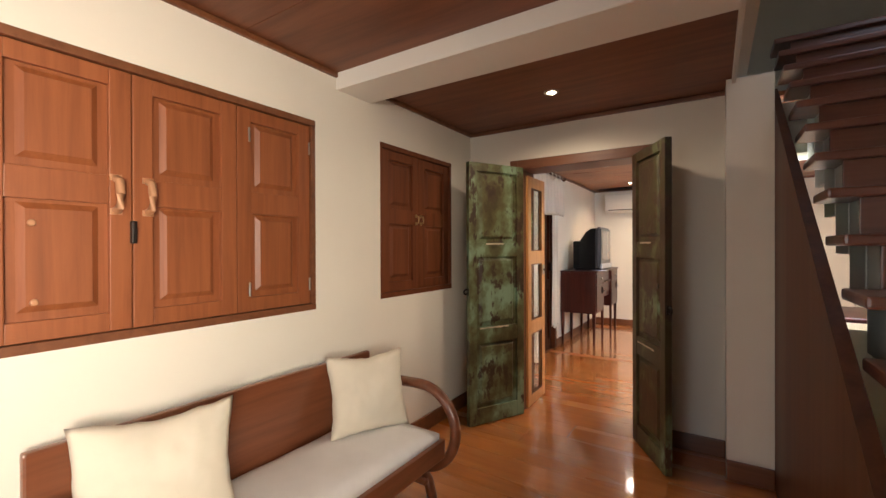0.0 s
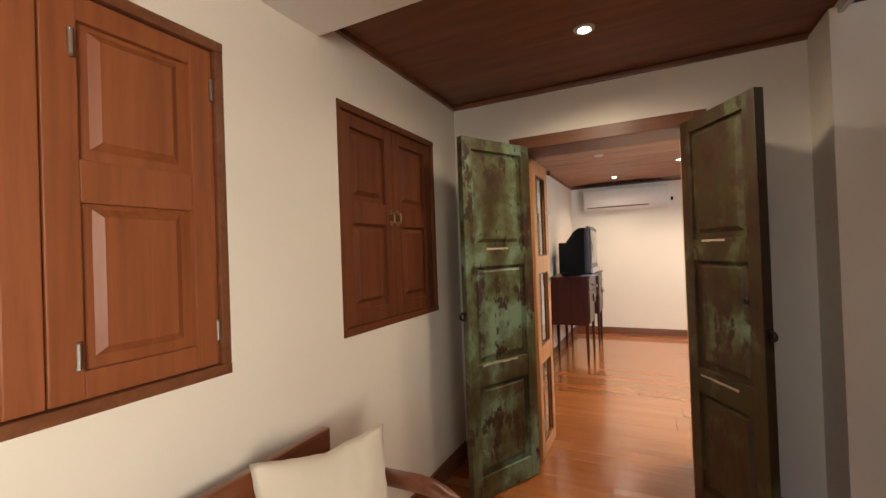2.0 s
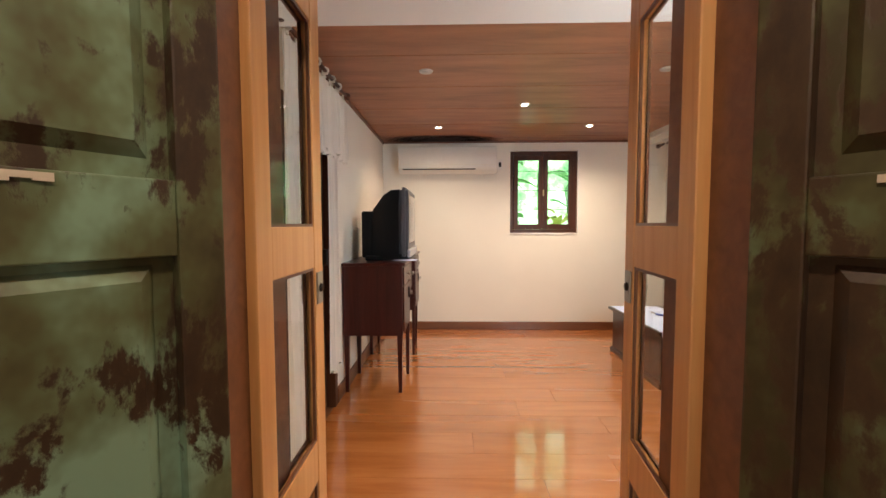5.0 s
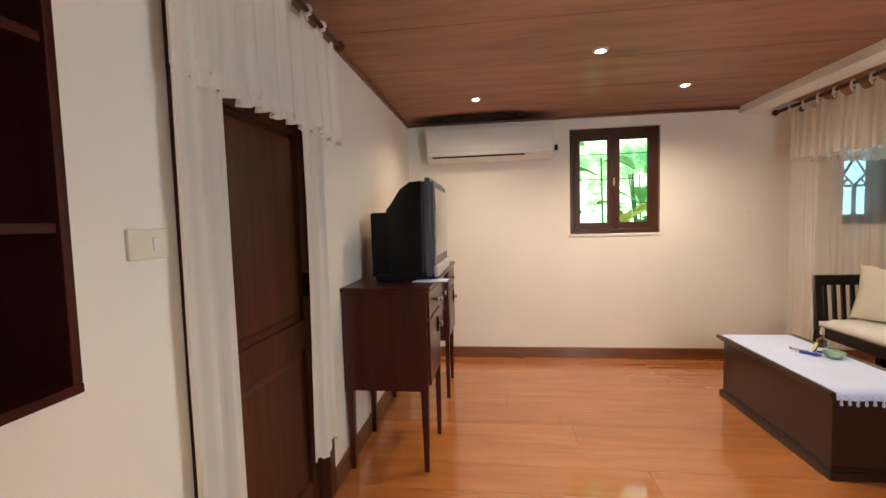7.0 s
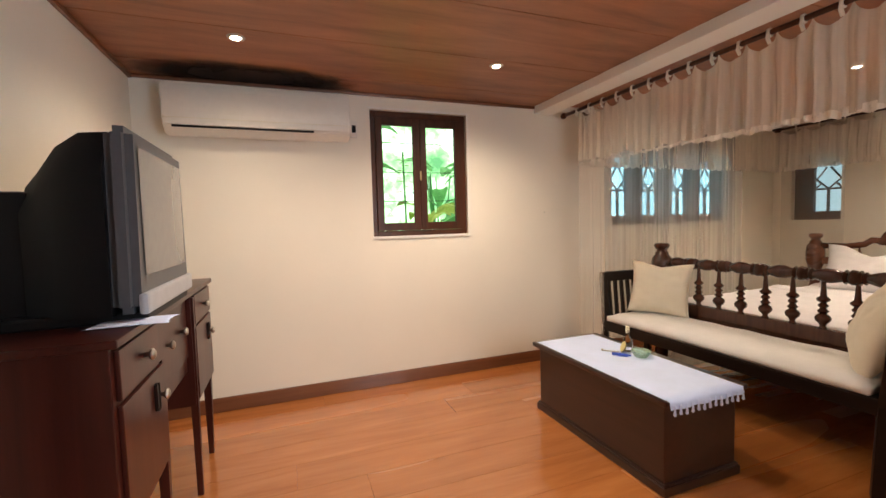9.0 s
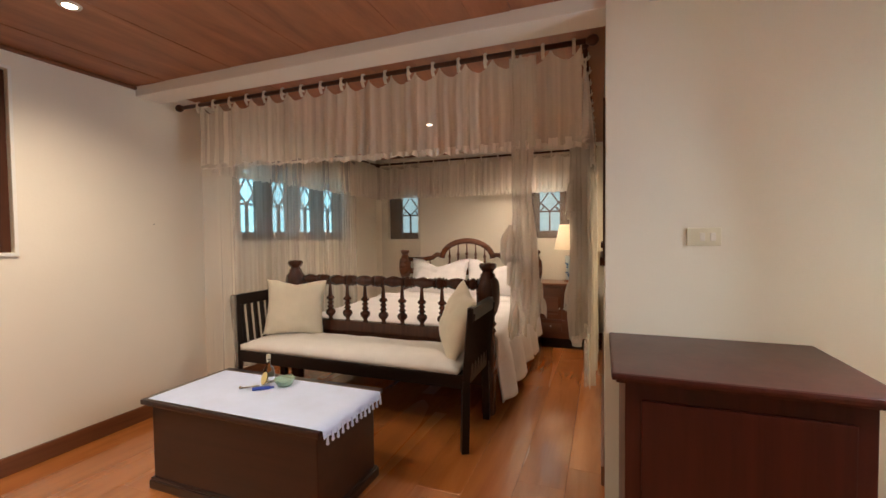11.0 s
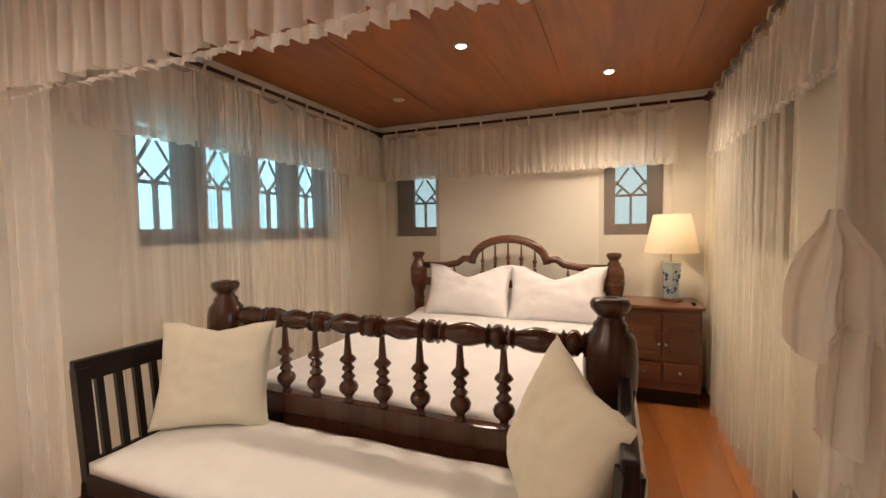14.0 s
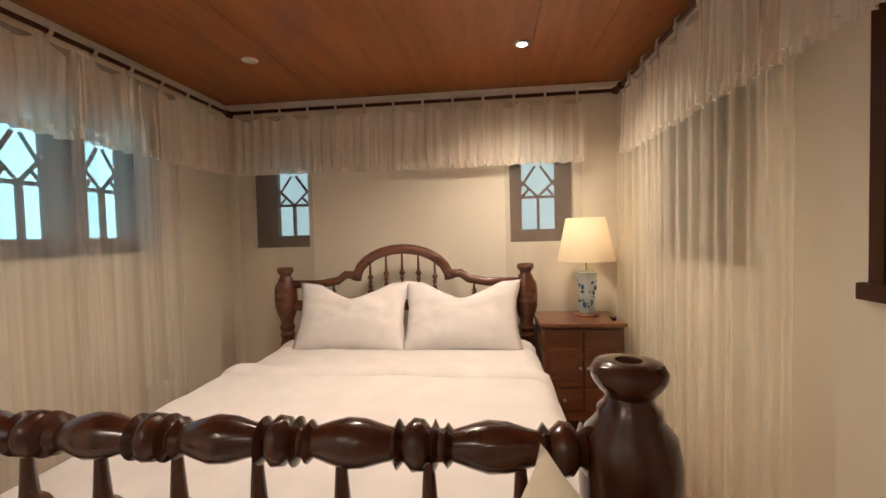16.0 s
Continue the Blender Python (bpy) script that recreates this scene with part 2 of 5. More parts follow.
PULL = plain("worn_copper_paint", (0.52, 0.27, 0.14), 0.35, 0.2)
BRASS = plain("worn_brass", (0.55, 0.40, 0.20), 0.35, 1.0)
BLUECLAY = plain("pale_glazed_china", (0.62, 0.72, 0.74), 0.12)
BLUEINK = plain("blue_china_paint", (0.06, 0.14, 0.30), 0.15)
YELLOWCARD = plain("yellow_card", (0.62, 0.52, 0.20), 0.45)
BLUEPEN = plain("blue_plastic", (0.04, 0.08, 0.42), 0.3)
GREENGLASS = plain("pale_green_glass", (0.62, 0.82, 0.66), 0.06)
GREENGLASS.node_tree.nodes["Principled BSDF"].inputs["Transmission Weight"].default_value = 0.7
BULB = glow("lit_downlight", (1.0, 0.88, 0.70), 24.0)
SHADEBULB = glow("shaded_bulb", (1.0, 0.80, 0.55), 4.0)
OFFBULB = plain("unlit_downlight", (0.5, 0.46, 0.4), 0.3)
CYAN = glow("overcast_daylight", (0.34, 0.72, 0.86), 1.4)
GREYDAY = glow("dim_daylight", (0.42, 0.60, 0.66), 1.1)
BRIGHT = glow("bright_garden_distance", (0.72, 0.90, 0.78), 3.4)
t = BRIGHT.node_tree
n = node(t, "ShaderNodeTexNoise", Scale=1.1, Detail=6.0, Roughness=0.65)
t.links.new(coords(t, (1, 1, 1), True), n.inputs["Vector"])
r = ramp(t, n.outputs[0], [(0.36, (0.06, 0.22, 0.07)), (0.46, (0.24, 0.52, 0.20)), (0.54, (0.62, 0.82, 0.55)), (0.62, (0.80, 0.95, 1.0))])
t.links.new(r.outputs[0], t.nodes["Principled BSDF"].inputs["Emission Color"])


def leafy(name, c):
    m, t, b = material(name)
    out = t.nodes["Material Output"]
    n = node(t, "ShaderNodeTexNoise", Scale=9.0, Detail=4.0)
    t.links.new(coords(t, (1, 1, 1)), n.inputs["Vector"])
    r = ramp(t, n.outputs[0], [(0.3, [k * 0.6 for k in c]), (0.7, c)])
    t.links.new(r.outputs[0], b.inputs["Base Color"])
    tr = t.nodes.new("ShaderNodeBsdfTranslucent")
    t.links.new(r.outputs[0], tr.inputs[0])
    mx = node(t, "ShaderNodeMixShader", Fac=0.45)
    t.links.new(b.outputs[0], mx.inputs[1])
    t.links.new(tr.outputs[0], mx.inputs[2])
    t.links.new(mx.outputs[0], out.inputs[0])
    return m


LEAF = leafy("garden_leaf", (0.20, 0.52, 0.16))
YELLOWLEAF = leafy("yellow_green_leaf", (0.48, 0.58, 0.12))
REDFLOWER = plain("red_flower", (0.45, 0.08, 0.06), 0.5, 0, 0.4)
SOIL = plain("garden_soil", (0.07, 0.05, 0.03), 0.9, 0, 0.4)
DARKPATCH = plain("dark_patch_boards", (0.035, 0.016, 0.010), 0.8, 0, 0.3)

# Dark sheet, patchy and fading outwards from its middle.
t = DARKPATCH.node_tree
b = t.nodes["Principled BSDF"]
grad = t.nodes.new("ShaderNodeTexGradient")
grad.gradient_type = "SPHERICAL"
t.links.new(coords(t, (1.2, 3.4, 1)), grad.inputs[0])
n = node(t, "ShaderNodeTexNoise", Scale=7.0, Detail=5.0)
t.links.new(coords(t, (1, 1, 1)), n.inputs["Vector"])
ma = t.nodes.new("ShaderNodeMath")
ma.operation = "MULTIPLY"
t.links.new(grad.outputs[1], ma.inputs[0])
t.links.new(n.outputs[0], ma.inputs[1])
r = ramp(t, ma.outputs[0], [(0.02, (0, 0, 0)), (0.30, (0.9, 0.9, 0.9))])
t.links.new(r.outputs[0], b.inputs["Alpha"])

m, t, b = material("clear_glass")
b.inputs["Transmission Weight"].default_value = 1.0
b.inputs["IOR"].default_value = 1.12
b.inputs["Roughness"].default_value = 0.02
b.inputs["Base Color"].default_value = (0.93, 0.97, 0.96, 1)
GLASS = m
m, t, b = material("lamp_shade_linen")
outn = t.nodes["Material Output"]
tr = node(t, "ShaderNodeBsdfTranslucent", Color=(0.86, 0.76, 0.60, 1))
df = node(t, "ShaderNodeBsdfDiffuse", Color=(0.9, 0.8, 0.6, 1))
mx = node(t, "ShaderNodeMixShader", Fac=0.45)
t.links.new(df.outputs[0], mx.inputs[1])
t.links.new(tr.outputs[0], mx.inputs[2])
t.links.new(mx.outputs[0], outn.inputs[0])
SHADE = m


# ---- mesh helpers ----
def box(bm, x0, x1, y0, y1, z0, z1, bev=0.0):
    r = bmesh.ops.create_cube(bm, size=1.0)
    for v in r["verts"]:
        v.co = Vector(((x0 + x1) / 2 + v.co.x * (x1 - x0), (y0 + y1) / 2 + v.co.y * (y1 - y0), (z0 + z1) / 2 + v.co.z * (z1 - z0)))
    if bev:
        es = list({e for v in r["verts"] for e in v.link_edges})
        bmesh.ops.bevel(bm, geom=es, offset=bev, segments=2, affect="EDGES", profile=0.6)


def lathe(bm, prof, at=(0, 0, 0), seg=24, axis="z"):
    """prof: (radius, height) rows turned round the axis."""
    rings = []
    for r, h in prof:
        ring = []
        for k in range(seg):
            a = 2 * math.pi * k / seg
            p = (r * math.cos(a), r * math.sin(a), h)
            if axis == "y":
                p = (p[0], h, p[1])
            elif axis == "x":
                p = (h, p[0], p[1])
            ring.append(bm.verts.new(Vector(p) + Vector(at)))
        rings.append(ring)
    for q, w in zip(rings, rings[1:]):
        for k in range(seg):
            bm.faces.new((q[k], q[(k + 1) % seg], w[(k + 1) % seg], w[k]))
    bm.faces.new(rings[0][::-1])
    bm.faces.new(rings[-1])


def tube(bm, pts, r, seg=10, taper=1.0):
    rings = []
    for i, p in enumerate(pts):
        p = Vector(p)
        d = (Vector(pts[min(i + 1, len(pts) - 1)]) - Vector(pts[max(i - 1, 0)])).normalized()
        u = d.cross(Vector((0.13, 0.21, 1))).normalized()
        w = d.cross(u)
        rr = r * (1 + (taper - 1) * i / max(1, len(pts) - 1))
        rings.append([bm.verts.new(p + rr * (math.cos(2 * math.pi * k / seg) * u + math.sin(2 * math.pi * k / seg) * w)) for k in range(seg)])
    for q, w in zip(rings, rings[1:]):
        for k in range(seg):
            bm.faces.new((q[k], q[(k + 1) % seg], w[(k + 1) % seg], w[k]))
    bm.faces.new(rings[0][::-1])
    bm.faces.new(rings[-1])


def mesh(name, bm, mat, parent=None, smooth=False, at=None):
    bmesh.ops.recalc_face_normals(bm, faces=bm.faces)
    me = bpy.data.meshes.new(name)
    bm.to_mesh(me)
    bm.free()
    me.materials.append(mat)
    if smooth:
        for p in me.polygons:
            p.use_smooth = True
    ob = new(name, me)
    if parent:
        ob.parent = parent
    if at is not None:
        ob.matrix_basis = at
    return ob


def crisp(ob, angle=40):
    """Smooth faces with sharp edges kept where faces meet steeply."""
    me = ob.data
    bm = bmesh.new()
    bm.from_mesh(me)
    for e in bm.edges:
        e.smooth = len(e.link_faces) == 2 and e.calc_face_angle(0) < radians(angle)
    for f in bm.faces:
        f.smooth = True
    bm.to_mesh(me)
    bm.free()
    return ob


def block(name, dims, mat, parent=None, bev=0.004):
    bm = bmesh.new()
    box(bm, *dims, bev)
    return mesh(name, bm, mat, parent)


def turned(name, prof, mat, parent=None, at=(0, 0, 0), seg=24, axis="z"):
    bm = bmesh.new()
    lathe(bm, prof, at, seg, axis)
    return crisp(mesh(name, bm, mat, parent), 55)


def thing(name, label, category, at=None, group="", kind=""):
    ob = tagged(new(name), label, category, group, kind)
    ob.empty_display_size = 0.1
    if at is not None:
        ob.matrix_basis = at
    return ob


def structure(ob, label, category):
    return tagged(ob, label, category, kind="structure")


def wall(name, axis, p0, p1, a0, a1, z0, z1, holes=(), mat=None):
    """A wall between p0 and p1 along the axis it faces, from a0 to a1, with rectangular holes (a, a, z, z) right through."""
    us = sorted({a0, a1, *(h[0] for h in holes), *(h[1] for h in holes)})
    vs = sorted({z0, z1, *(h[2] for h in holes), *(h[3] for h in holes)})
    bm = bmesh.new()

    def solid(i, j):
        if not (0 <= i < len(us) - 1 and 0 <= j < len(vs) - 1):
            return False
        u, v = (us[i] + us[i + 1]) / 2, (vs[j] + vs[j + 1]) / 2
        return not any(h[0] < u < h[1] and h[2] < v < h[3] for h in holes)

    def pt(u, v, p):
        return (p, u, v) if axis == "x" else (u, p, v)

    def quad(*q):
        bm.faces.new([bm.verts.new(c) for c in q])
    for i in range(len(us) - 1):
        for j in range(len(vs) - 1):
            if not solid(i, j):
                continue
            u0, u1, v0, v1 = us[i], us[i + 1], vs[j], vs[j + 1]
            for p in (p0, p1):
                quad(pt(u0, v0, p), pt(u1, v0, p), pt(u1, v1, p), pt(u0, v1, p))
            for di, dj, e in ((-1, 0, ((u0, v0), (u0, v1))), (1, 0, ((u1, v0), (u1, v1))), (0, -1, ((u0, v0), (u1, v0))), (0, 1, ((u0, v1), (u1, v1)))):
                if not solid(i + di, j + dj):
                    quad(pt(*e[0], p0), pt(*e[1], p0), pt(*e[1], p1), pt(*e[0], p1))
    bmesh.ops.remove_doubles(bm, verts=bm.verts, dist=1e-5)
    ob = mesh(name, bm, mat or WALL)
    return structure(ob, "cream painted plaster wall", "wall")


# ---- the shell: walls, ceilings, beams ----
H1, H3 = 2.52, 2.54
LW, FAR, BACK, SIDE = -1.91, 8.29, 4.95, 5.0
wall("wall_west", "x", LW - 0.16, LW, -2.6, FAR, 0, 2.75, [(-0.25, 1.56, 1.10, 2.19), (2.12, 3.05, 1.10, 2.19), (3.85, 4.555, 1.14, 2.28), (4.93, 5.91, 0, 2.15)])
wall("wall_north", "y", FAR, FAR + 0.2, LW - 0.16, BACK + 0.2, 0, 2.75, [(-0.215, 0.67, 1.31, 2.39), (2.35, 4.13, 1.34, 2.10)])
wall("wall_back", "x", BACK, BACK + 0.2, SIDE - 0.2, FAR, 0, 2.75, [(7.58, 8.08, 1.33, 2.05), (5.42, 5.91, 1.33, 2.05)])
wall("wall_side", "y", SIDE - 0.2, SIDE, 1.66, BACK, 0, 2.75, [(1.97, 2.88, 1.22, 2.20), (3.40, 4.31, 1.28, 2.05)])
wall("wall_pier", "x", 1.37, 1.66, 3.70, SIDE, 0, 2.75)
wall("wall_door", "y", 3.40, 3.70, LW, 0.10, 0, 2.75, [(-1.43, -0.43, 0, 2.16)])
# Hole made up to hold the inner fill lamp; only under-stair space behind.
wall("wall_door_east", "y", 3.40, 3.70, 0.10, 1.66, 0, 2.38, [(0.25, 1.2, 0.95, 2.05)])
wall("wall_pilaster", "y", 3.10, 3.40, 0.09, 0.33, 0, 2.50)
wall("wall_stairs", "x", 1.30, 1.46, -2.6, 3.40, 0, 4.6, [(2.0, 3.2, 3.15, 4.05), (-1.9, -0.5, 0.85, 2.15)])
wall("wall_stairs_upper", "x", 1.30, 1.46, 3.40, 5.2, 2.86, 4.6)
wall("wall_south", "y", -2.76, -2.6, LW - 0.16, 1.46, 0, 4.6, [(-1.55, -0.45, 0.8, 2.3)])
wall("wall_stairwell_end", "y", 5.2, 5.3, 0.12, 1.46, 2.76, 4.6)
wall("wall_stairwell_west", "x", 0.12, 0.20, -2.6, 5.2, 2.54, 4.6)
structure(block("ceiling_stairwell", (0.12, 1.46, -2.7, 5.3, 4.6, 4.7), WHITE, bev=0), "white ceiling high over the stairs", "ceiling")
structure(block("roof_slab", (-2.1, 0.12, -2.7, 8.5, 2.76, 2.85), WHITE, bev=0), "plain slab that closes the house above", "roof")
structure(block("roof_slab_east", (0.12, 5.2, 5.3, 8.5, 2.76, 2.85), WHITE, bev=0), "plain slab that closes the house above", "roof")
structure(block("roof_slab_side", (1.46, 5.2, 3.6, 5.3, 2.76, 2.85), WHITE, bev=0), "plain slab that closes the house above", "roof")
structure(block("landing_slab", (0.2, 1.30, 4.3, 5.2, 2.56, 2.76), WHITE, bev=0), "stair landing slab above the inner room", "landing")


def ceiling(name, x0, x1, y0, y1, z, mat, board, label):
    bm = bmesh.new()
    y = y0
    k = 0
    while y < y1 - 0.01:
        e = min(y + board, y1)
        dz = 0.0012 * (k % 3)
        box(bm, x0, x1, y + 0.0012, e - 0.0012, z + dz, z + 0.02, 0)
        y, k = e, k + 1
    box(bm, x0, x1, y0, y1, z + 0.02, z + 0.03, 0)
    return structure(mesh(name, bm, mat), label, "ceiling")


ceiling("ceiling_hall", LW, 0.12, -2.6, 1.72, H1, CEILWOOD, 0.62, "dark red-brown boarded ceiling of the hall")
ceiling("ceiling_hall_north", LW, 0.12, 2.02, 3.40, H1, CEILWOOD, 0.69, "dark red-brown boarded ceiling before the green doors")
ceiling("ceiling_living", LW, 1.40, 4.82, FAR, H1, CEILBROWN, 0.21, "brown wooden board ceiling of the inner room")
ceiling("ceiling_living_south", LW, 1.40, 3.70, 4.50, H1, CEILBROWN, 0.21, "brown wooden board ceiling inside the door")
ceiling("ceiling_alcove", 1.60, BACK, SIDE, FAR, H3, CEILORANGE, 0.40, "orange-brown wooden board ceiling over the bed")
structure(block("beam_hall", (LW, 0.12, 1.72, 2.02, 2.42, 2.70), WHITE, bev=0.006), "white painted ceiling beam in the hall", "beam")
structure(block("beam_living", (LW, 1.40, 4.50, 4.82, 2.42, 2.70), WHITE, bev=0.006), "white painted ceiling beam in the inner room", "beam")
structure(block("beam_alcove", (1.40, 1.60, SIDE, FAR, 2.45, 2.74), WHITE, bev=0.006), "white painted beam over the bed alcove's opening", "beam")
structure(block("fascia_stairs", (0.12, 0.14, -2.6, 3.4, 2.47, 2.58), WHITE, bev=0.003), "white edge of the ceiling beside the stairs", "fascia")


def trim_run(name, x0, x1, y0, y1, z0, z1, label, kind_name, mat=TRIM):
    return structure(block(name, (x0, x1, y0, y1, z0, z1), mat, bev=0.006), label, kind_name)


BB = "brown varnished wooden baseboard along the wall"
trim_run("baseboard_west_hall", LW, LW + 0.018, -2.6, 3.38, 0, 0.12, BB, "baseboard")
trim_run("baseboard_door_west", LW + 0.018, -1.50, 3.38, 3.40, 0, 0.12, BB, "baseboard")
trim_run("baseboard_door_east", -0.36, 0.09, 3.38, 3.40, 0, 0.12, BB, "baseboard")
trim_run("baseboard_pilaster", 0.09, 0.33, 3.08, 3.10, 0, 0.12, BB, "baseboard")
trim_run("baseboard_west_living", LW, LW + 0.018, 5.92, FAR - 0.02, 0, 0.12, BB, "baseboard")
trim_run("baseboard_west_niche", LW, LW + 0.018, 3.72, 4.92, 0, 0.12, BB, "baseboard")
trim_run("baseboard_north", LW, BACK, FAR - 0.02, FAR, 0, 0.11, BB, "baseboard")
trim_run("baseboard_back", BACK - 0.02, BACK, SIDE + 0.02, FAR - 0.02, 0, 0.11, BB, "baseboard")
trim_run("baseboard_side", 1.66, BACK - 0.02, SIDE, SIDE + 0.02, 0, 0.11, BB, "baseboard")
trim_run("baseboard_pier", 1.35, 1.37, 3.72, SIDE, 0, 0.11, BB, "baseboard")
CR = "thin brown wooden moulding under the ceiling"
trim_run("trim_ceiling_west", LW, LW + 0.022, -2.6, 1.72, H1 - 0.03, H1, CR, "moulding")
trim_run("trim_ceiling_west_north", LW, LW + 0.022, 2.02, 3.40, H1 - 0.03, H1, CR, "moulding")
trim_run("trim_ceiling_door", LW + 0.022, 0.12, 3.378, 3.40, H1 - 0.03, H1, CR, "moulding")
trim_run("trim_ceiling_living", LW, LW + 0.022, 4.82, FAR, H1 - 0.03, H1, CR, "moulding")
trim_run("trim_ceiling_far", LW + 0.022, 1.40, FAR - 0.022, FAR, H1 - 0.025, H1, CR, "moulding")
trim_run("trim_alcove_north", 1.66, BACK, FAR - 0.03, FAR, H3 - 0.045, H3, "pale grey moulding under the alcove ceiling", "moulding", WHITE)
trim_run("trim_alcove_back", BACK - 0.03, BACK, SIDE, FAR - 0.03, H3 - 0.045, H3, "pale grey moulding under the alcove ceiling", "moulding", WHITE)
st = block("ceiling_stain", (-0.85, 0.85, -0.30, 0.30, 0, 0.002), DARKPATCH, bev=0)
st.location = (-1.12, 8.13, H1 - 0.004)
structure(st, "soft dark patch on the ceiling above the air conditioner", "stain")

# downlights
# One fixture for each entry, the added one inside the door included.
for i, (x, y, z) in enumerate([l[:3] for l in LIT] + UNLIT):
    lit = i < len(LIT)
    d = thing("downlight", "small round recessed ceiling downlight, " + ("lit" if lit else "unlit"), "downlight", pose(x, y, z), "ceiling downlights")
    bm = bmesh.new()
    lathe(bm, [(0.032, -0.006), (0.045, -0.008), (0.05, 0.0), (0.05, 0.004), (0.032, 0.004)], seg=20)
    mesh("ring", bm, OFFBULB, d, True)
    bm = bmesh.new()
    lathe(bm, [(0.005, -0.013), (0.022, -0.011), (0.030, -0.006), (0.030, 0.0)], seg=16)
    mesh("bulb", bm, BULB if lit else OFFBULB, d, True)


# ---- shutters in the hall ----
def shutter_leaf(parent, w, h, mat, panels, depth=0.035, name="leaf"):
    """A framed leaf in its own plane: x across, z up, front towards -y. panels: (z0, z1) rows of raised panels."""
    st = min(0.075, w * 0.17)
    bm = bmesh.new()
    box(bm, 0, st, 0, depth, 0, h, 0.004)
    box(bm, w - st, w, 0, depth, 0, h, 0.004)
    edges = [0] + [e for p in panels for e in p] + [h]
    for k in range(0, len(edges), 2):
        box(bm, st, w - st, 0.002, depth - 0.002, edges[k], edges[k + 1], 0.003)
    leaf = mesh(name, bm, mat, parent)
    for z0, z1 in panels:
        bm = bmesh.new()
        box(bm, st, w - st, 0.020, depth - 0.006, z0, z1, 0)
        bv = 0.022
        x0, x1 = st + 0.03, w - st - 0.03
        vs = [bm.verts.new(c) for c in ((x0, 0.020, z0 + 0.03), (x1, 0.020, z0 + 0.03), (x1, 0.020, z1 - 0.012), (x0, 0.020, z1 - 0.012),
                                        (x0 + bv, 0.005, z0 + 0.03 + bv), (x1 - bv, 0.005, z0 + 0.03 + bv), (x1 - bv, 0.005, z1 - 0.012 - bv), (x0 + bv, 0.005, z1 - 0.012 - bv))]
        bm.faces.new(vs[4:])
        for k in range(4):
            bm.faces.new((vs[k], vs[(k + 1) % 4], vs[4 + (k + 1) % 4], vs[4 + k]))
        mesh("panel", bm, mat, leaf)
    return leaf


def shutters(y0, y1, leaves, handles, teak, zh, big):
    z0, z1 = 1.10, 2.19
    c = thing("window_shutters", "closed red-brown teak window shutters with raised panels", "shutters", group="wooden shutters")
    bm = bmesh.new()
    for d in ((y0, y1, z0, z0 + 0.035), (y0, y1, z1 - 0.035, z1)):
        box(bm, LW - 0.10, LW + 0.004, d[0], d[1], d[2], d[3], 0.004)
    for d in ((y0, y0 + 0.03), (y1 - 0.03, y1)):
        box(bm, LW - 0.10, LW + 0.002, d[0], d[1], z0 + 0.035, z1 - 0.035, 0.004)
    mesh("frame", bm, DARKENEDTEAK if teak is DARKENEDTEAK else TRIM, c)
    w = (y1 - y0 - 0.06) / leaves
    for k in range(leaves):
        leaf = shutter_leaf(c, w - 0.004, z1 - z0 - 0.075, teak, [(0.07, 0.49), (0.60, 0.95)])
        leaf.matrix_basis = Matrix.Translation((LW - 0.012, y0 + 0.032 + k * w, z0 + 0.0375)) @ Matrix.Rotation(radians(90), 4, "Z")
    for y in handles:
        bm = bmesh.new()
        k = 1.0 if big else 0.45
        tube(bm, [(LW - 0.006, y, zh - 0.062 * k), (LW + 0.026 * k, y, zh - 0.052 * k), (LW + 0.036 * k, y, zh), (LW + 0.026 * k, y, zh + 0.052 * k), (LW - 0.006, y, zh + 0.062 * k)], 0.015 * k, 10)
        for e in (-1, 1):
            box(bm, LW - 0.014, LW - 0.005, y - 0.02 * k, y + 0.02 * k, zh + e * 0.066 * k - 0.012, zh + e * 0.066 * k + 0.012, 0.002)
        crisp(mesh("handle", bm, PULL if big else BRASS, c))
        tagged(c.children[-1], "worn pale pull handle" if big else "small worn brass pull")
    if big:
        block("latch", (LW - 0.013, LW + 0.01, 0.645, 0.665, zh - 0.19, zh - 0.10), IRON, c, 0.005)
        tagged(c.children[-1], "dark iron latch between the leaves")
        for y, z in ((0.36, 1.545), (0.365, 1.272)):
            bm = bmesh.new()
            lathe(bm, [(0.012, -0.004), (0.011, 0.0008), (0.006, 0.0012)], (LW - 0.007, y, z), 12, "x")
            tagged(mesh("plug", bm, PULL, c, True), "pale wooden plug in the panel")
    for y in (y0 + 0.032 + w, y1 - 0.045):
        if leaves < 4:
            continue
        for z in (1.25, 2.02):
            bm = bmesh.new()
            lathe(bm, [(0.004, -0.035), (0.006, -0.032), (0.005, -0.028), (0.005, 0.028), (0.006, 0.032), (0.004, 0.035)], (LW + 0.002, y + (0.465 * 2 if y < 0.5 else 0), z), 10)
            mesh("hinge", bm, METAL, c)
    return c


shutters(-0.25, 1.56, 4, (0.60, 0.71), TEAK, 1.665, True)
shutters(2.12, 3.05, 2, (2.55, 2.61), DARKENEDTEAK, 1.67, False)
structure(block("shutter_backing", (LW - 0.15, LW - 0.11, -0.3, 3.1, 1.0, 2.3), NEARBLACK, bev=0), "dark boards behind the closed shutters", "backing")

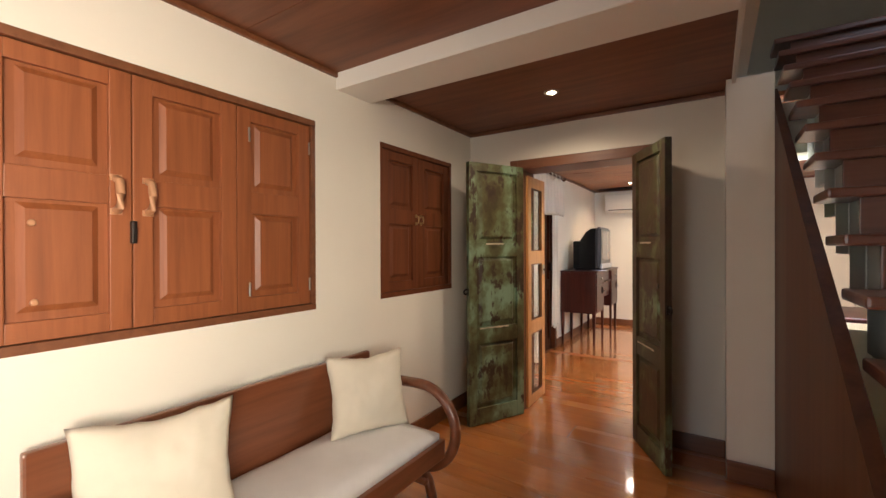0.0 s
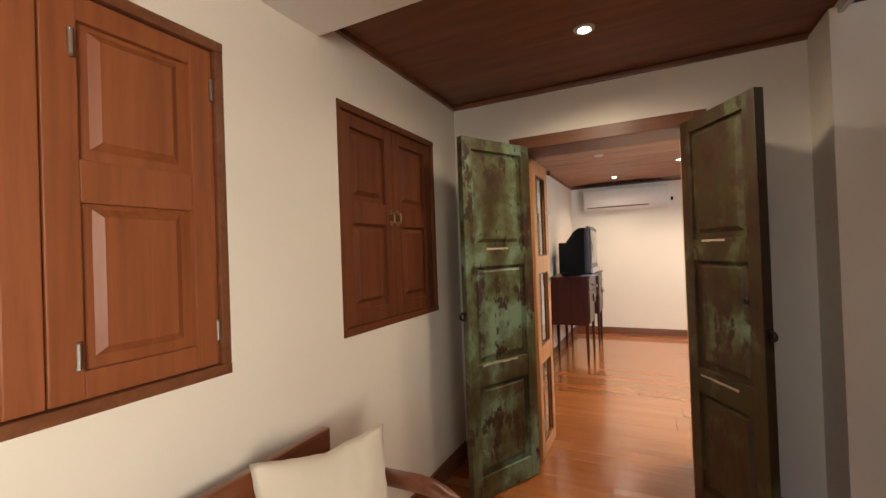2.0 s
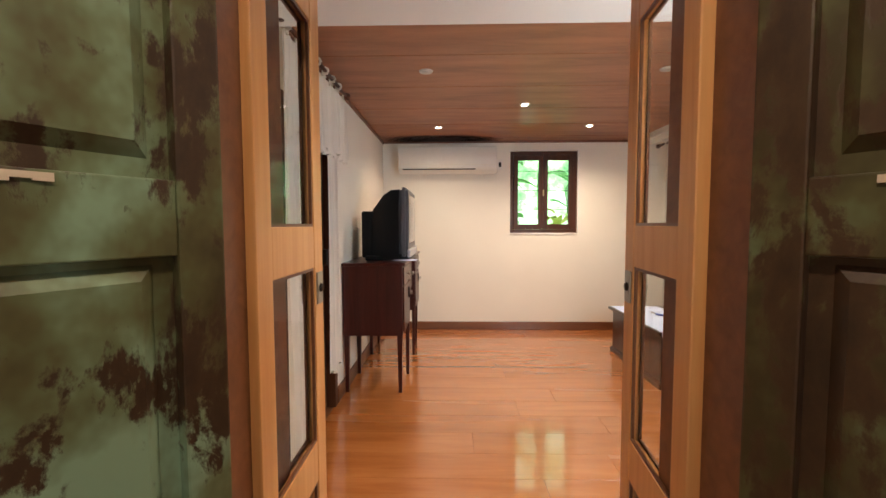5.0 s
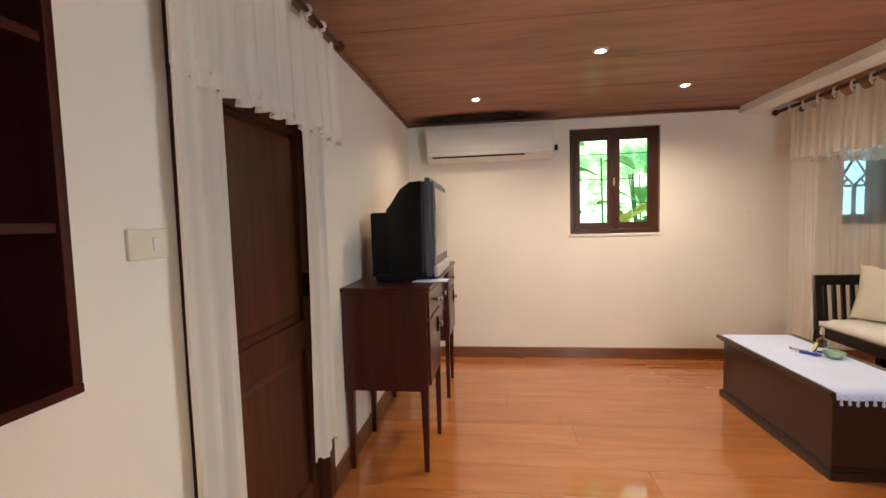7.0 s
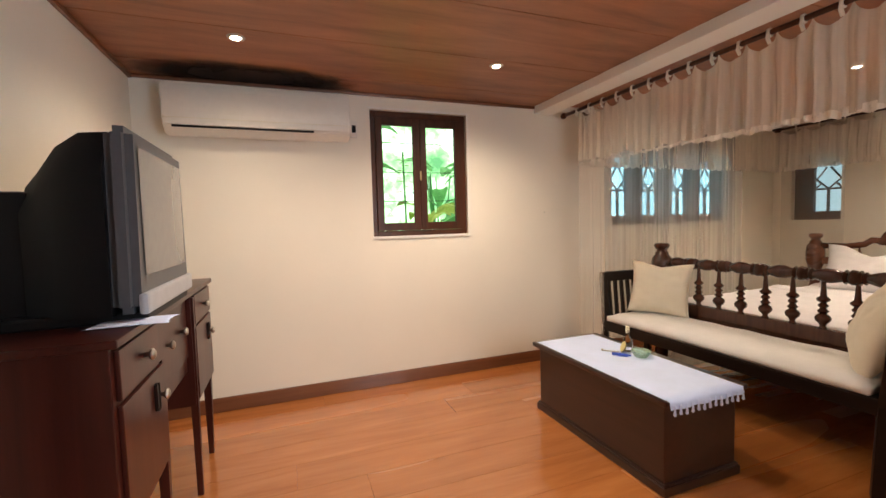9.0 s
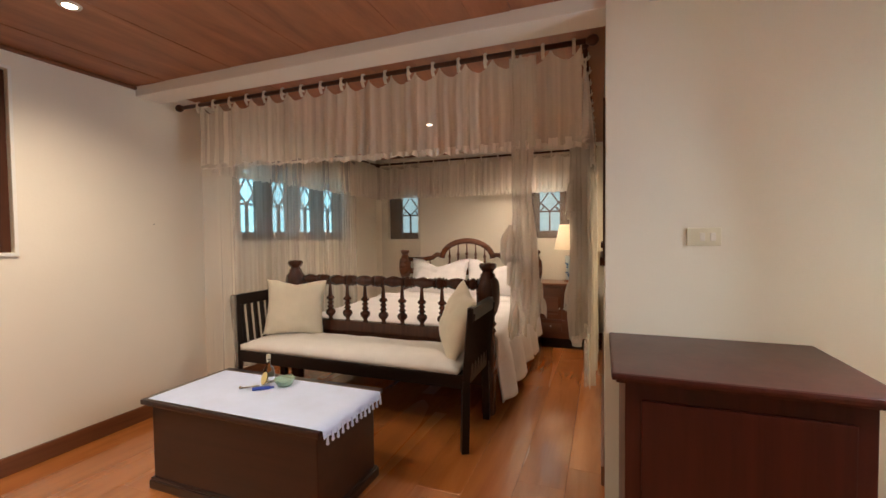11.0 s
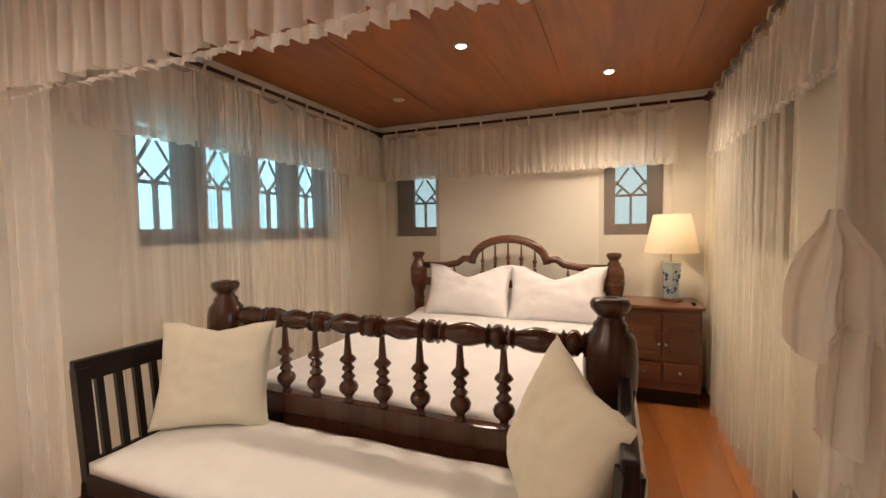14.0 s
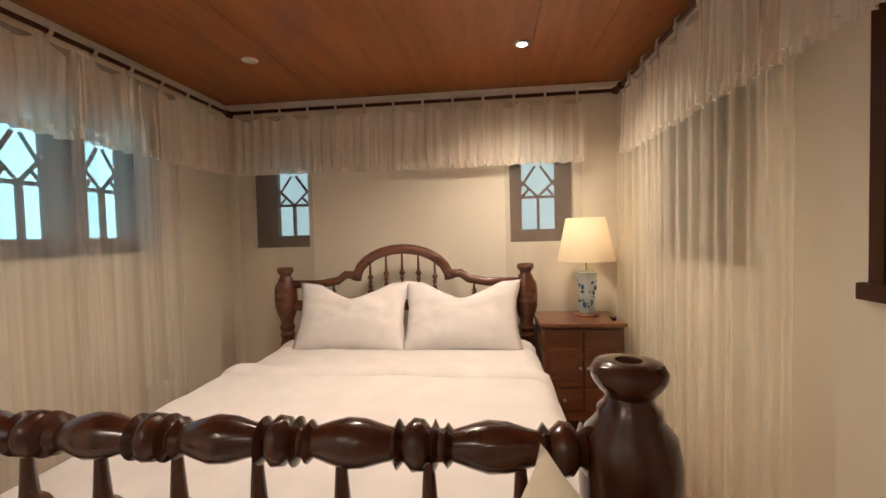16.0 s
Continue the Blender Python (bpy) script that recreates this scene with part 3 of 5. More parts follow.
# ---- bench with curled arms in the hall ----
def pillow(name, w, h, d, mat, at, label, group, dip=0.0, seed=0, parent=None):
    n = 26
    rnd = random.Random(seed)
    off = Vector((rnd.random() * 50, rnd.random() * 50, 0))
    bm = bmesh.new()
    grid = {}
    for side in (1, -1):
        for i in range(n + 1):
            for j in range(n + 1):
                u, v = 2 * i / n - 1, 2 * j / n - 1
                edge = i in (0, n) or j in (0, n)
                if side == -1 and edge:
                    grid[side, i, j] = grid[1, i, j]
                    continue
                th = (max(0, 1 - abs(u) ** 2.6) ** 0.62) * (max(0, 1 - abs(v) ** 2.6) ** 0.62)
                pinch = 1 - 0.055 * (1 - abs(u) ** 2 * abs(v) ** 2)
                x = u * w / 2 * (1 - 0.05 * (1 - v * v) * abs(u)) * pinch / 0.95
                z = v * h / 2 * (1 - 0.05 * (1 - u * u) * abs(v)) * pinch / 0.95
                if v > 0:
                    z -= dip * h * max(0, 1 - abs(u) * 1.5) * v ** 2
                wob = noise.noise(Vector((u * 2.2, v * 2.2, side)) + off) * 0.14 + noise.noise(Vector((u * 6, v * 5, side)) + off) * 0.09 + noise.noise(Vector((u * 13 + v * 4, v * 8, side)) + off) * 0.035
                y = -side * d / 2 * (th * (1 + wob) + (0.0 if edge else 0.03))
                x += 0.006 * noise.noise(Vector((v * 4, 0, u)) + off)
                grid[side, i, j] = bm.verts.new((x, y, z + 0.006 * noise.noise(Vector((u * 5, 3, v)) + off)))
    for side in (1, -1):
        for i in range(n):
            for j in range(n):
                q = [grid[side, i, j], grid[side, i + 1, j], grid[side, i + 1, j + 1], grid[side, i, j + 1]]
                bm.faces.new(q if side == 1 else q[::-1])
    ob = mesh(name, bm, mat, parent, True, at)
    return tagged(ob, label, "pillow", group) if not parent else ob


def slab(bm, x0, x1, y0, y1, z0, z1, r=0.02, bulge=0.008):
    """A soft cushion block with rounded, slightly uneven faces."""
    nx, ny = max(4, int((x1 - x0) / 0.06)), max(4, int((y1 - y0) / 0.06))
    top, bot = {}, {}
    for i in range(nx + 1):
        for j in range(ny + 1):
            x, y = x0 + (x1 - x0) * i / nx, y0 + (y1 - y0) * j / ny
            e = 1 if i in (0, nx) or j in (0, ny) else 0
            zz = z1 - e * r + bulge * noise.noise((x * 5, y * 5, z1)) + (0 if e else bulge)
            top[i, j] = bm.verts.new((x, y, zz))
            bot[i, j] = bm.verts.new((x, y, z0 + (0.0)))
    for i in range(nx):
        for j in range(ny):
            bm.faces.new((top[i, j], top[i + 1, j], top[i + 1, j + 1], top[i, j + 1]))
            bm.faces.new((bot[i, j + 1], bot[i + 1, j + 1], bot[i + 1, j], bot[i, j]))
    ring = [(i, 0) for i in range(nx)] + [(nx, j) for j in range(ny)] + [(i, ny) for i in range(nx, 0, -1)] + [(0, j) for j in range(ny, 0, -1)]
    for a, c in zip(ring, ring[1:] + ring[:1]):
        bm.faces.new((bot[a], bot[c], top[c], top[a]))


def hall_bench():
    b = thing("bench", "red-brown wooden bench with curled arms and panelled back", "bench", pose(-1.85, 1.11, 0))
    L = 0.80
    bm = bmesh.new()
    box(bm, 0.0, 0.035, -L, L, 0.36, 0.80, 0.01)
    mesh("backrest", bm, BENCHWOOD, b)
    bm = bmesh.new()
    box(bm, 0.03, 0.60, -L, L, 0.335, 0.37, 0.006)
    box(bm, 0.565, 0.605, -L, L, 0.27, 0.375, 0.008)
    mesh("seat", bm, BENCHWOOD, b)
    for s in (-1, 1):
        bm = bmesh.new()
        pts = []
        for k in range(19):
            a = radians(100 - 190 * k / 18)
            pts.append((0.42 + 0.24 * math.cos(a), s * (L + 0.02), 0.41 + 0.24 * math.sin(a)))
        pts = [(0.24, s * (L + 0.02), 0.645)] + pts[1:]
        pts += [(0.47, s * (L + 0.02), 0.10), (0.50, s * (L + 0.02), 0.0)]
        tube(bm, pts, 0.03, 12)
        mesh("arm", bm, BENCHWOOD, b, True)
        bm = bmesh.new()
        box(bm, 0.0, 0.05, s * (L - 0.03) - 0.025, s * (L - 0.03) + 0.025, 0, 0.37, 0.006)
        mesh("leg", bm, BENCHWOOD, b)
    for y in (-L + 0.02, L - 0.05):
        block("stretcher", (0.05, 0.50, y, y + 0.03, 0.1, 0.13), BENCHWOOD, b)
    bm = bmesh.new()
    slab(bm, -1.80, -1.27, 0.33, 1.885, 0.372, 0.43)
    tagged(mesh("seat_cushion", bm, SEATCLOTH, None, True), "long thin white seat cushion on the hall bench", "cushion")


hall_bench()
pillow("throw_pillow", 0.49, 0.44, 0.16, CREAM, Matrix.Translation((-1.655, 0.63, 0.63)) @ Matrix.Rotation(radians(70), 4, "Z") @ Matrix.Rotation(radians(-16), 4, "X"), "cream cotton throw pillow leaning on the bench back", "throw pillows", 0.03, 1)
pillow("throw_pillow", 0.44, 0.42, 0.15, CREAM, Matrix.Translation((-1.615, 1.68, 0.64)) @ Matrix.Rotation(radians(64), 4, "Z") @ Matrix.Rotation(radians(-14), 4, "X"), "cream cotton throw pillow leaning on the bench back", "throw pillows", 0.03, 2)

# ---- double doors between the rooms ----
bm = bmesh.new()
box(bm, -1.50, -1.43, 3.385, 3.402, 0, 2.22, 0.004)
box(bm, -0.43, -0.36, 3.385, 3.402, 0, 2.22, 0.004)
box(bm, -1.43, -0.43, 3.385, 3.402, 2.14, 2.22, 0.004)
box(bm, -1.43, -1.40, 3.402, 3.70, 0, 2.14, 0.003)
box(bm, -0.46, -0.43, 3.402, 3.70, 0, 2.14, 0.003)
box(bm, -1.43, -0.43, 3.402, 3.70, 2.14, 2.158, 0.003)
structure(mesh("door_frame", bm, TRIM), "brown wooden frame lining the doorway", "door frame")


def green_leaf(hinge, turn, mirror):
    d = thing("door", "tall open panelled door in worn peeling green paint", "door", Matrix.Translation((*hinge, 0)) @ Matrix.Rotation(radians(turn), 4, "Z"), "green double doors")
    w, h, s = (0.535, 2.14, -1) if mirror else (0.565, 2.14, 1)
    leaf = shutter_leaf(d, w, h, BROWNGREEN if mirror else GREEN, [(0.13, 0.66), (0.79, 1.37), (1.485, 2.07)], 0.045)
    leaf.matrix_basis = Matrix.Translation((0 if mirror else w, 0.045, 0.008)) @ Matrix.Rotation(radians(180), 4, "Z")
    for z0, a, e in ((1.478, 0.15, 0.32), (0.755, 0.10, 0.37)) if mirror else ((1.478, 0.22, 0.40), (0.785, 0.17, 0.46)):
        bm = bmesh.new()
        rw = random.Random(int(z0 * 100))
        n = 9
        for k in range(n):
            x0, x1 = a + (e - a) * k / n, a + (e - a) * (k + 1) / n
            box(bm, s * x0 if s > 0 else -x1, s * x1 if s > 0 else -x0, 0.026, 0.0465, z0 - 0.004 - 0.006 * rw.random(), z0 + 0.003, 0)
        o = mesh("bare_ledge", bm, PALEWOOD, d)
        o.matrix_basis = Matrix.Translation((0, 0, 0.008))
        tagged(o, "strip of bare pale wood where paint is gone")
    zr = 1.055 if mirror else 1.095
    xk = s * (w - 0.03)
    if mirror:
        bm = bmesh.new()
        lathe(bm, [(0.016, 0.043), (0.018, 0.048), (0.008, 0.050)], (-0.441, 0, 1.198), 12, "y")
        tagged(mesh("keyhole_plate", bm, IRON, d, True), "small dark iron keyhole plate")
    block("ring_plate", (xk + s * 0.032 - 0.004, xk + s * 0.032 + 0.004, 0.008, 0.036, zr - 0.03, zr + 0.03), IRON, d, 0.003)
    bm = bmesh.new()
    ring = [(xk + s * 0.046 + 0.019 * math.cos(a), 0.02, zr + 0.019 * math.sin(a)) for a in [radians(20 * k) for k in range(19)]]
    tube(bm, ring, 0.007, 8)
    mesh("ring_pull", bm, IRON, d, True)
    for z in (0.3, 1.15, 1.9):
        bm = bmesh.new()
        lathe(bm, [(0.009, z - 0.05), (0.009, z + 0.05)], (0, 0.0, 0), 10)
        mesh("hinge", bm, IRON, d)


green_leaf((-1.405, 3.385), -117.2, False)
green_leaf((-0.455, 3.385), 119.1, True)


def glazed_leaf(hinge, turn, mirror):
    d = thing("glazed_door", "open pale orange wooden door with three glass panes", "door", Matrix.Translation((*hinge, 0)) @ Matrix.Rotation(radians(turn), 4, "Z"), "glazed double doors")
    w, h, th = 0.445, 2.10, 0.04
    x0 = -w if mirror else 0
    st = 0.078
    bm = bmesh.new()
    box(bm, x0, x0 + st, 0, th, 0.008, h, 0.004)
    box(bm, x0 + w - st, x0 + w, 0, th, 0.008, h, 0.004)
    rows = [(0.10, 0.66), (0.78, 1.30), (1.42, 2.0)]
    ed = [0.008] + [e for r in rows for e in r] + [h]
    for k in range(0, len(ed), 2):
        box(bm, x0 + st, x0 + w - st, 0.001, th - 0.001, ed[k], ed[k + 1], 0.003)
    mesh("frame", bm, LIGHTWOOD, d)
    for z0, z1 in rows:
        o = block("pane", (x0 + st - 0.004, x0 + w - st + 0.004, th / 2 - 0.002, th / 2 + 0.002, z0 - 0.004, z1 + 0.004), GLASS, d, 0)
        bm = bmesh.new()
        for s in (0, 1):
            y = 0.004 if s == 0 else th - 0.012
            box(bm, x0 + st, x0 + st + 0.008, y, y + 0.008, z0, z1, 0)
            box(bm, x0 + w - st - 0.008, x0 + w - st, y, y + 0.008, z0, z1, 0)
            box(bm, x0 + st + 0.008, x0 + w - st - 0.008, y, y + 0.008, z0, z0 + 0.008, 0)
            box(bm, x0 + st + 0.008, x0 + w - st - 0.008, y, y + 0.008, z1 - 0.008, z1, 0)
        mesh("bead", bm, TRIM, d)
    xl = x0 + (w - 0.045 if not mirror else 0.045)
    bm = bmesh.new()
    for y in (-0.006, th):
        box(bm, xl - 0.025, xl + 0.025, y, y + 0.006, 1.19, 1.285, 0.003)
    mesh("lock_plate", bm, METAL, d)
    bm = bmesh.new()
    lathe(bm, [(0.010, -0.012), (0.014, -0.006), (0.014, 0.0), (0.014, th), (0.014, th + 0.006), (0.010, th + 0.012)], (xl, 0, 1.237), 14, "y")
    mesh("lock", bm, IRON, d, True)


glazed_leaf((-1.378, 3.505), 90.5, False)
glazed_leaf((-0.488, 3.53), -95.5, True)

# ---- stairs beside the hall ----
def stairs():
    s = thing("staircase", "wooden stairs with red-brown treads and panelled side", "stairs")
    rise, going, y0, n = 0.187, 0.25, 0.16, 16
    bm = bmesh.new()
    pts = [(y0 - 0.02, 0.0), (3.395, 0.0), (3.395, 2.48), (y0 - 0.02, 0.06)]
    f = [[bm.verts.new((x, y, z)) for y, z in pts] for x in (0.332, 0.372)]
    bm.faces.new(f[0])
    bm.faces.new(f[1][::-1])
    for k in range(4):
        bm.faces.new((f[0][k], f[0][(k + 1) % 4], f[1][(k + 1) % 4], f[1][k]))
    mesh("side_panel", bm, PANELWOOD, s)
    for k in range(n):
        y, z = y0 + k * going, (k + 1) * rise
        block("tread", (0.40, 1.29, y - 0.04, y + going + 0.01, z - 0.04, z), STAIRWOOD, s, 0.01)
        block("riser", (0.50, 1.29, y, y + 0.02, z - rise, z - 0.04), STAIRWOOD, s, 0.003)
    bm = bmesh.new()
    for k in range(n):
        y, z = y0 + k * going, (k + 1) * rise
        box(bm, 0.52, 0.55, y + 0.02, y + going, max(0, z - 0.45), z - 0.04, 0)
    tagged(mesh("stringer", bm, WHITE, s), "white painted inner stringer")


stairs()

# ---- inner room: niche, curtained side door, switch plates ----
n = thing("wall_niche", "dark red wooden shelf niche built into the wall", "niche", kind="structure")
bm = bmesh.new()
box(bm, LW - 0.30, LW - 0.28, 3.83, 4.575, 1.12, 2.30)
for z in (1.12, 2.28):
    box(bm, LW - 0.28, LW + 0.006, 3.83, 4.575, z, z + 0.022, 0.003)
for y in (3.83, 4.553):
    box(bm, LW - 0.28, LW + 0.004, y, y + 0.022, 1.142, 2.28, 0.003)
mesh("lining", bm, REDWOOD, n)
for z in (1.47, 1.86):
    block("shelf", (LW - 0.28, LW - 0.005, 3.852, 4.553, z, z + 0.022), REDWOOD, n, 0.003)

sd = thing("door_side", "dark brown panelled wooden side door, closed", "door")
leaf = shutter_leaf(sd, 0.828, 2.04, SASHWOOD, [(0.15, 0.85), (1.0, 1.92)], 0.04)
leaf.matrix_basis = Matrix.Translation((LW - 0.05, 5.01, 0.0)) @ Matrix.Rotation(radians(90), 4, "Z")
block("lock_case", (LW - 0.05, LW - 0.015, 5.76, 5.81, 1.12, 1.24), IRON, sd, 0.004)
bm = bmesh.new()
box(bm, LW - 0.14, LW + 0.016, 4.93, 5.0, 0, 2.15, 0.004)
box(bm, LW, LW + 0.014, 4.88, 4.93, 0, 2.15, 0.004)
box(bm, LW - 0.14, LW + 0.016, 5.84, 5.91, 0, 2.15, 0.004)
box(bm, LW - 0.14, LW + 0.016, 5.0, 5.84, 2.08, 2.15, 0.004)
structure(mesh("door_frame_side", bm, SASHWOOD), "dark wooden frame of the side door", "door frame")


def switch_plate(at, wide, label, rockers=1):
    s = thing("light_switch", label, "switch", at, "wall switches")
    block("plate", (-wide / 2, wide / 2, -0.012, 0, -0.04, 0.04), IVORY, s, 0.004)
    for k in range(rockers):
        x = (k - (rockers - 1) / 2) * 0.04 + wide * 0.1
        block("rocker", (x - 0.010, x + 0.010, -0.018, -0.01, -0.018, 0.018), ACWHITE, s, 0.003)


switch_plate(Matrix.Translation((LW, 4.775, 1.435)) @ Matrix.Rotation(radians(90), 4, "Z"), 0.135, "ivory plastic light switch on the plaster wall")
switch_plate(Matrix.Translation((1.37, 4.60, 1.365)) @ Matrix.Rotation(radians(-90), 4, "Z"), 0.13, "ivory plastic double light switch on the pier wall", 2)


# ---- gauze curtains ----
def drape(name, p0, p1, ztop, zbot, mat, amp=0.03, wave=0.11, seed=0, tabs=0.0, frill=0.03, rows=12, sag=0.0, pinch=None, gather=0.0, parent=None, lift=0.0, rag=0.0):
    """A gathered sheet from p0 to p1 (plan). tabs: spacing of the ties on the rod, between which the top edge droops.
    pinch: (height share from the top, narrowing) of a tied-back curtain."""
    p0, p1 = Vector((*p0, 0)), Vector((*p1, 0))
    along = (p1 - p0)
    length = along.length
    along.normalize()
    side = Vector((-along.y, along.x, 0))
    cols = max(24, int(length / (wave / 9)))
    off = seed * 13.7
    bm = bmesh.new()
    g = []
    for j in range(rows + 1):
        v = j / rows
        line = []
        for i in range(cols + 1):
            u = i / cols
            s = u * length
            ph = s / wave * 2 * math.pi + 2.2 * noise.noise((s * 3.0, off, 0)) + 0.7 * noise.noise((s * 2.0, off, v * 2))
            fold = amp * (0.35 + 0.65 * v) * (0.7 + 0.6 * noise.noise((s * 4.0, off, 5))) * math.sin(ph)
            fold += amp * 0.35 * math.sin(2.3 * ph + 1.3) * (0.3 + 0.7 * v)
            zt = ztop
            if tabs:
                zt -= 0.085 * abs(math.sin(math.pi * s / tabs)) ** 0.55
            zb = zbot + frill * 0.6 * noise.noise((s * 5.0, off, 9)) + frill * 0.35 * math.sin(ph * 0.5) - sag * math.sin(math.pi * u) + lift * u
            z = zt + (zb - zt) * v
            c = s
            if pinch:
                mid = length * (0.5 + gather * v)
                k = 1 - pinch[1] * math.exp(-((v - pinch[0]) / 0.28) ** 2)
                k *= 1 + rag * 0.5 * noise.noise((v * 6.5, off, 2)) * min(1, v * 3)
                c = mid + (s - length / 2) * k + rag * 0.05 * noise.noise((v * 5.0, off, 7)) * v
            q = p0 + along * c + side * fold
            line.append(bm.verts.new((q.x, q.y, z)))
        g.append(line)
    for a, c in zip(g, g[1:]):
        for i in range(cols):
            bm.faces.new((a[i], a[i + 1], c[i + 1], c[i]))
    return mesh(name, bm, mat, parent, True)


def ruffle(name, p0, p1, z, mat, parent, seed):
    """The bunched hem along the foot of a valance."""
    return drape(name, p0, p1, z + 0.035, z - 0.02, mat, 0.016, 0.05, seed, frill=0.016, rows=3, parent=parent)


def rod(parent, p0, p1, z, r=0.013):
    bm = bmesh.new()
    tube(bm, [(*p0, z), (*p1, z)], r, 12)
    mesh("rod", bm, SASHWOOD, parent, True)
    d = (Vector((*p1, 0)) - Vector((*p0, 0))).normalized()
    for p, s in ((p0, -1), (p1, 1)):
        bm = bmesh.new()
        lathe(bm, [(0.012, 0), (0.02, 0.01), (0.026, 0.022), (0.03, 0.04), (0.024, 0.055), (0.008, 0.068)], seg=14)
        o = mesh("finial", bm, SASHWOOD, parent, True)
        o.matrix_basis = Matrix.Translation((*p, z)) @ (d * s).to_track_quat("Z", "Y").to_matrix().to_4x4()


def ties(parent, p0, p1, z, spacing, drop, mat, phase=0.0):
    a, c = Vector((*p0, 0)), Vector((*p1, 0))
    n = int((c - a).length / spacing)
    d = (c - a).normalized()
    bm = bmesh.new()
    for k in range(n + 1):
        p = a + d * (k * spacing)
        side = Vector((-d.y, d.x, 0))
        pts = [p + Vector((0, 0, z)) + side * 0.019 * math.cos(t) + Vector((0, 0, 0.019 * math.sin(t) + (-drop * 0.5 if t in (0, 2 * math.pi) else 0))) for t in [2 * math.pi * q / 8 for q in range(9)]]
        tube(bm, [p + Vector((0, 0, z - drop))] + [x for x in pts] + [p + Vector((0, 0, z - drop))], 0.010, 6)
    return tagged(mesh("tie_loops", bm, mat, parent, True), kind="stuff")


# side door curtain
c = thing("gauze_curtain", "white gauze curtain with gathered valance over the side door", "curtain", group="gauze curtains")
rod(c, (-1.82, 4.78), (-1.82, 6.00), 2.44)
ties(c, (-1.82, 4.84), (-1.82, 5.96), 2.44, 0.16, 0.045, DENSE)
drape("valance", (-1.82, 4.80), (-1.82, 6.00), 2.445, 1.90, DENSE, 0.036, 0.13, 3, 0.16, frill=0.04, parent=c, lift=0.03)
drape("ruffle", (-1.82, 4.80), (-1.82, 6.00), 1.94, 1.875, DENSE, 0.020, 0.055, 33, frill=0.022, rows=4, parent=c, lift=0.03)
drape("curtain_near", (-1.83, 4.80), (-1.83, 5.02), 2.40, 0.03, DENSE, 0.034, 0.095, 4, rows=22, parent=c)
drape("curtain_far", (-1.85, 5.59), (-1.85, 5.86), 2.40, 0.36, DENSE, 0.03, 0.08, 5, rows=22, frill=0.07, pinch=(0.45, 0.2), parent=c)

# alcove curtains
FX = 1.665
c = thing("gauze_curtain", "sheer white gauze valance across the bed alcove's opening", "curtain", group="gauze curtains")
rod(c, (FX, 5.10), (FX, 8.14), 2.42, 0.015)
ties(c, (FX, 5.16), (FX, 7.97), 2.42, 0.165, 0.06, DENSE)
drape("valance", (FX, 5.12), (FX, 7.95), 2.425, 1.88, FRONTGAUZE, 0.026, 0.085, 6, 0.165, frill=0.035, parent=c, lift=0.07)
drape("ruffle", (FX, 5.12), (FX, 7.95), 1.92, 1.855, VALANCE, 0.018, 0.055, 66, frill=0.022, rows=4, parent=c, lift=0.07)
drape("curtain_north", (FX, 7.62), (FX, 7.95), 2.39, 0.10, SHEER, 0.025, 0.11, 7, rows=16, parent=c)
drape("curtain_gathered", (FX, 5.36), (FX, 5.52), 2.39, 0.81, SHADEDGAUZE, 0.03, 0.07, 8, rows=30, frill=0.10, pinch=(0.35, 0.2), rag=0.5, parent=c)


def flounces(parent, steps, seed):
    """The frilled border of a bunched curtain: short overlapping tiers, each hanging lower and further along."""
    for k, (p0, p1, z1, z0) in enumerate(steps):
        drape("flounce", p0, p1, z1, z0, SHADEDGAUZE, 0.030, 0.06, seed + k, frill=0.09, rows=9, parent=parent, pinch=(0.0, 0.85))


flounces(c, [((FX - 0.03, 5.45), (FX - 0.03, 5.57), 1.44, 1.22), ((FX - 0.02, 5.40), (FX - 0.02, 5.53), 1.30, 1.10),
             ((FX + 0.03, 5.33), (FX + 0.03, 5.46), 1.20, 0.97), ((FX + 0.02, 5.31), (FX + 0.02, 5.41), 1.06, 0.90), ((FX - 0.01, 5.42), (FX - 0.01, 5.53), 1.0, 0.80)], 80)
c = thing("gauze_curtain", "sheer white gauze curtain over the wide window", "curtain", group="gauze curtains")
rod(c, (1.95, FAR - 0.09), (4.86, FAR - 0.09), 2.45)
ties(c, (2.02, FAR - 0.09), (4.82, FAR - 0.09), 2.45, 0.235, 0.065, DENSE)
drape("valance", (1.98, FAR - 0.09), (4.86, FAR - 0.09), 2.452, 1.96, VALANCE, 0.03, 0.10, 10, 0.235, parent=c)
ruffle("ruffle", (1.98, FAR - 0.09), (4.86, FAR - 0.09), 1.96, VALANCE, c, 70)
drape("sheer", (2.20, FAR - 0.06), (4.30, FAR - 0.06), 2.415, 0.14, WINDOWSHEER, 0.010, 0.13, 11, rows=6, parent=c)
for k, (a, e) in enumerate(((2.64, 2.90), (2.94, 3.16), (3.50, 3.64), (3.88, 4.10))):
    drape("pleated_sheer", (a, FAR - 0.10), (e, FAR - 0.10), 2.40, 0.5, WINDOWSHEER, 0.012, 0.06, 40 + k, rows=5, parent=c)
c = thing("gauze_curtain", "sheer white gauze curtain behind the bed head", "curtain", group="gauze curtains")
rod(c, (BACK - 0.09, 5.15), (BACK - 0.09, 8.18), 2.45)
ties(c, (BACK - 0.09, 5.40), (BACK - 0.09, 8.15), 2.45, 0.235, 0.065, DENSE)
drape("valance", (BACK - 0.09, 5.33), (BACK - 0.09, 8.2), 2.452, 1.95, VALANCE, 0.03, 0.085, 12, 0.235, parent=c)
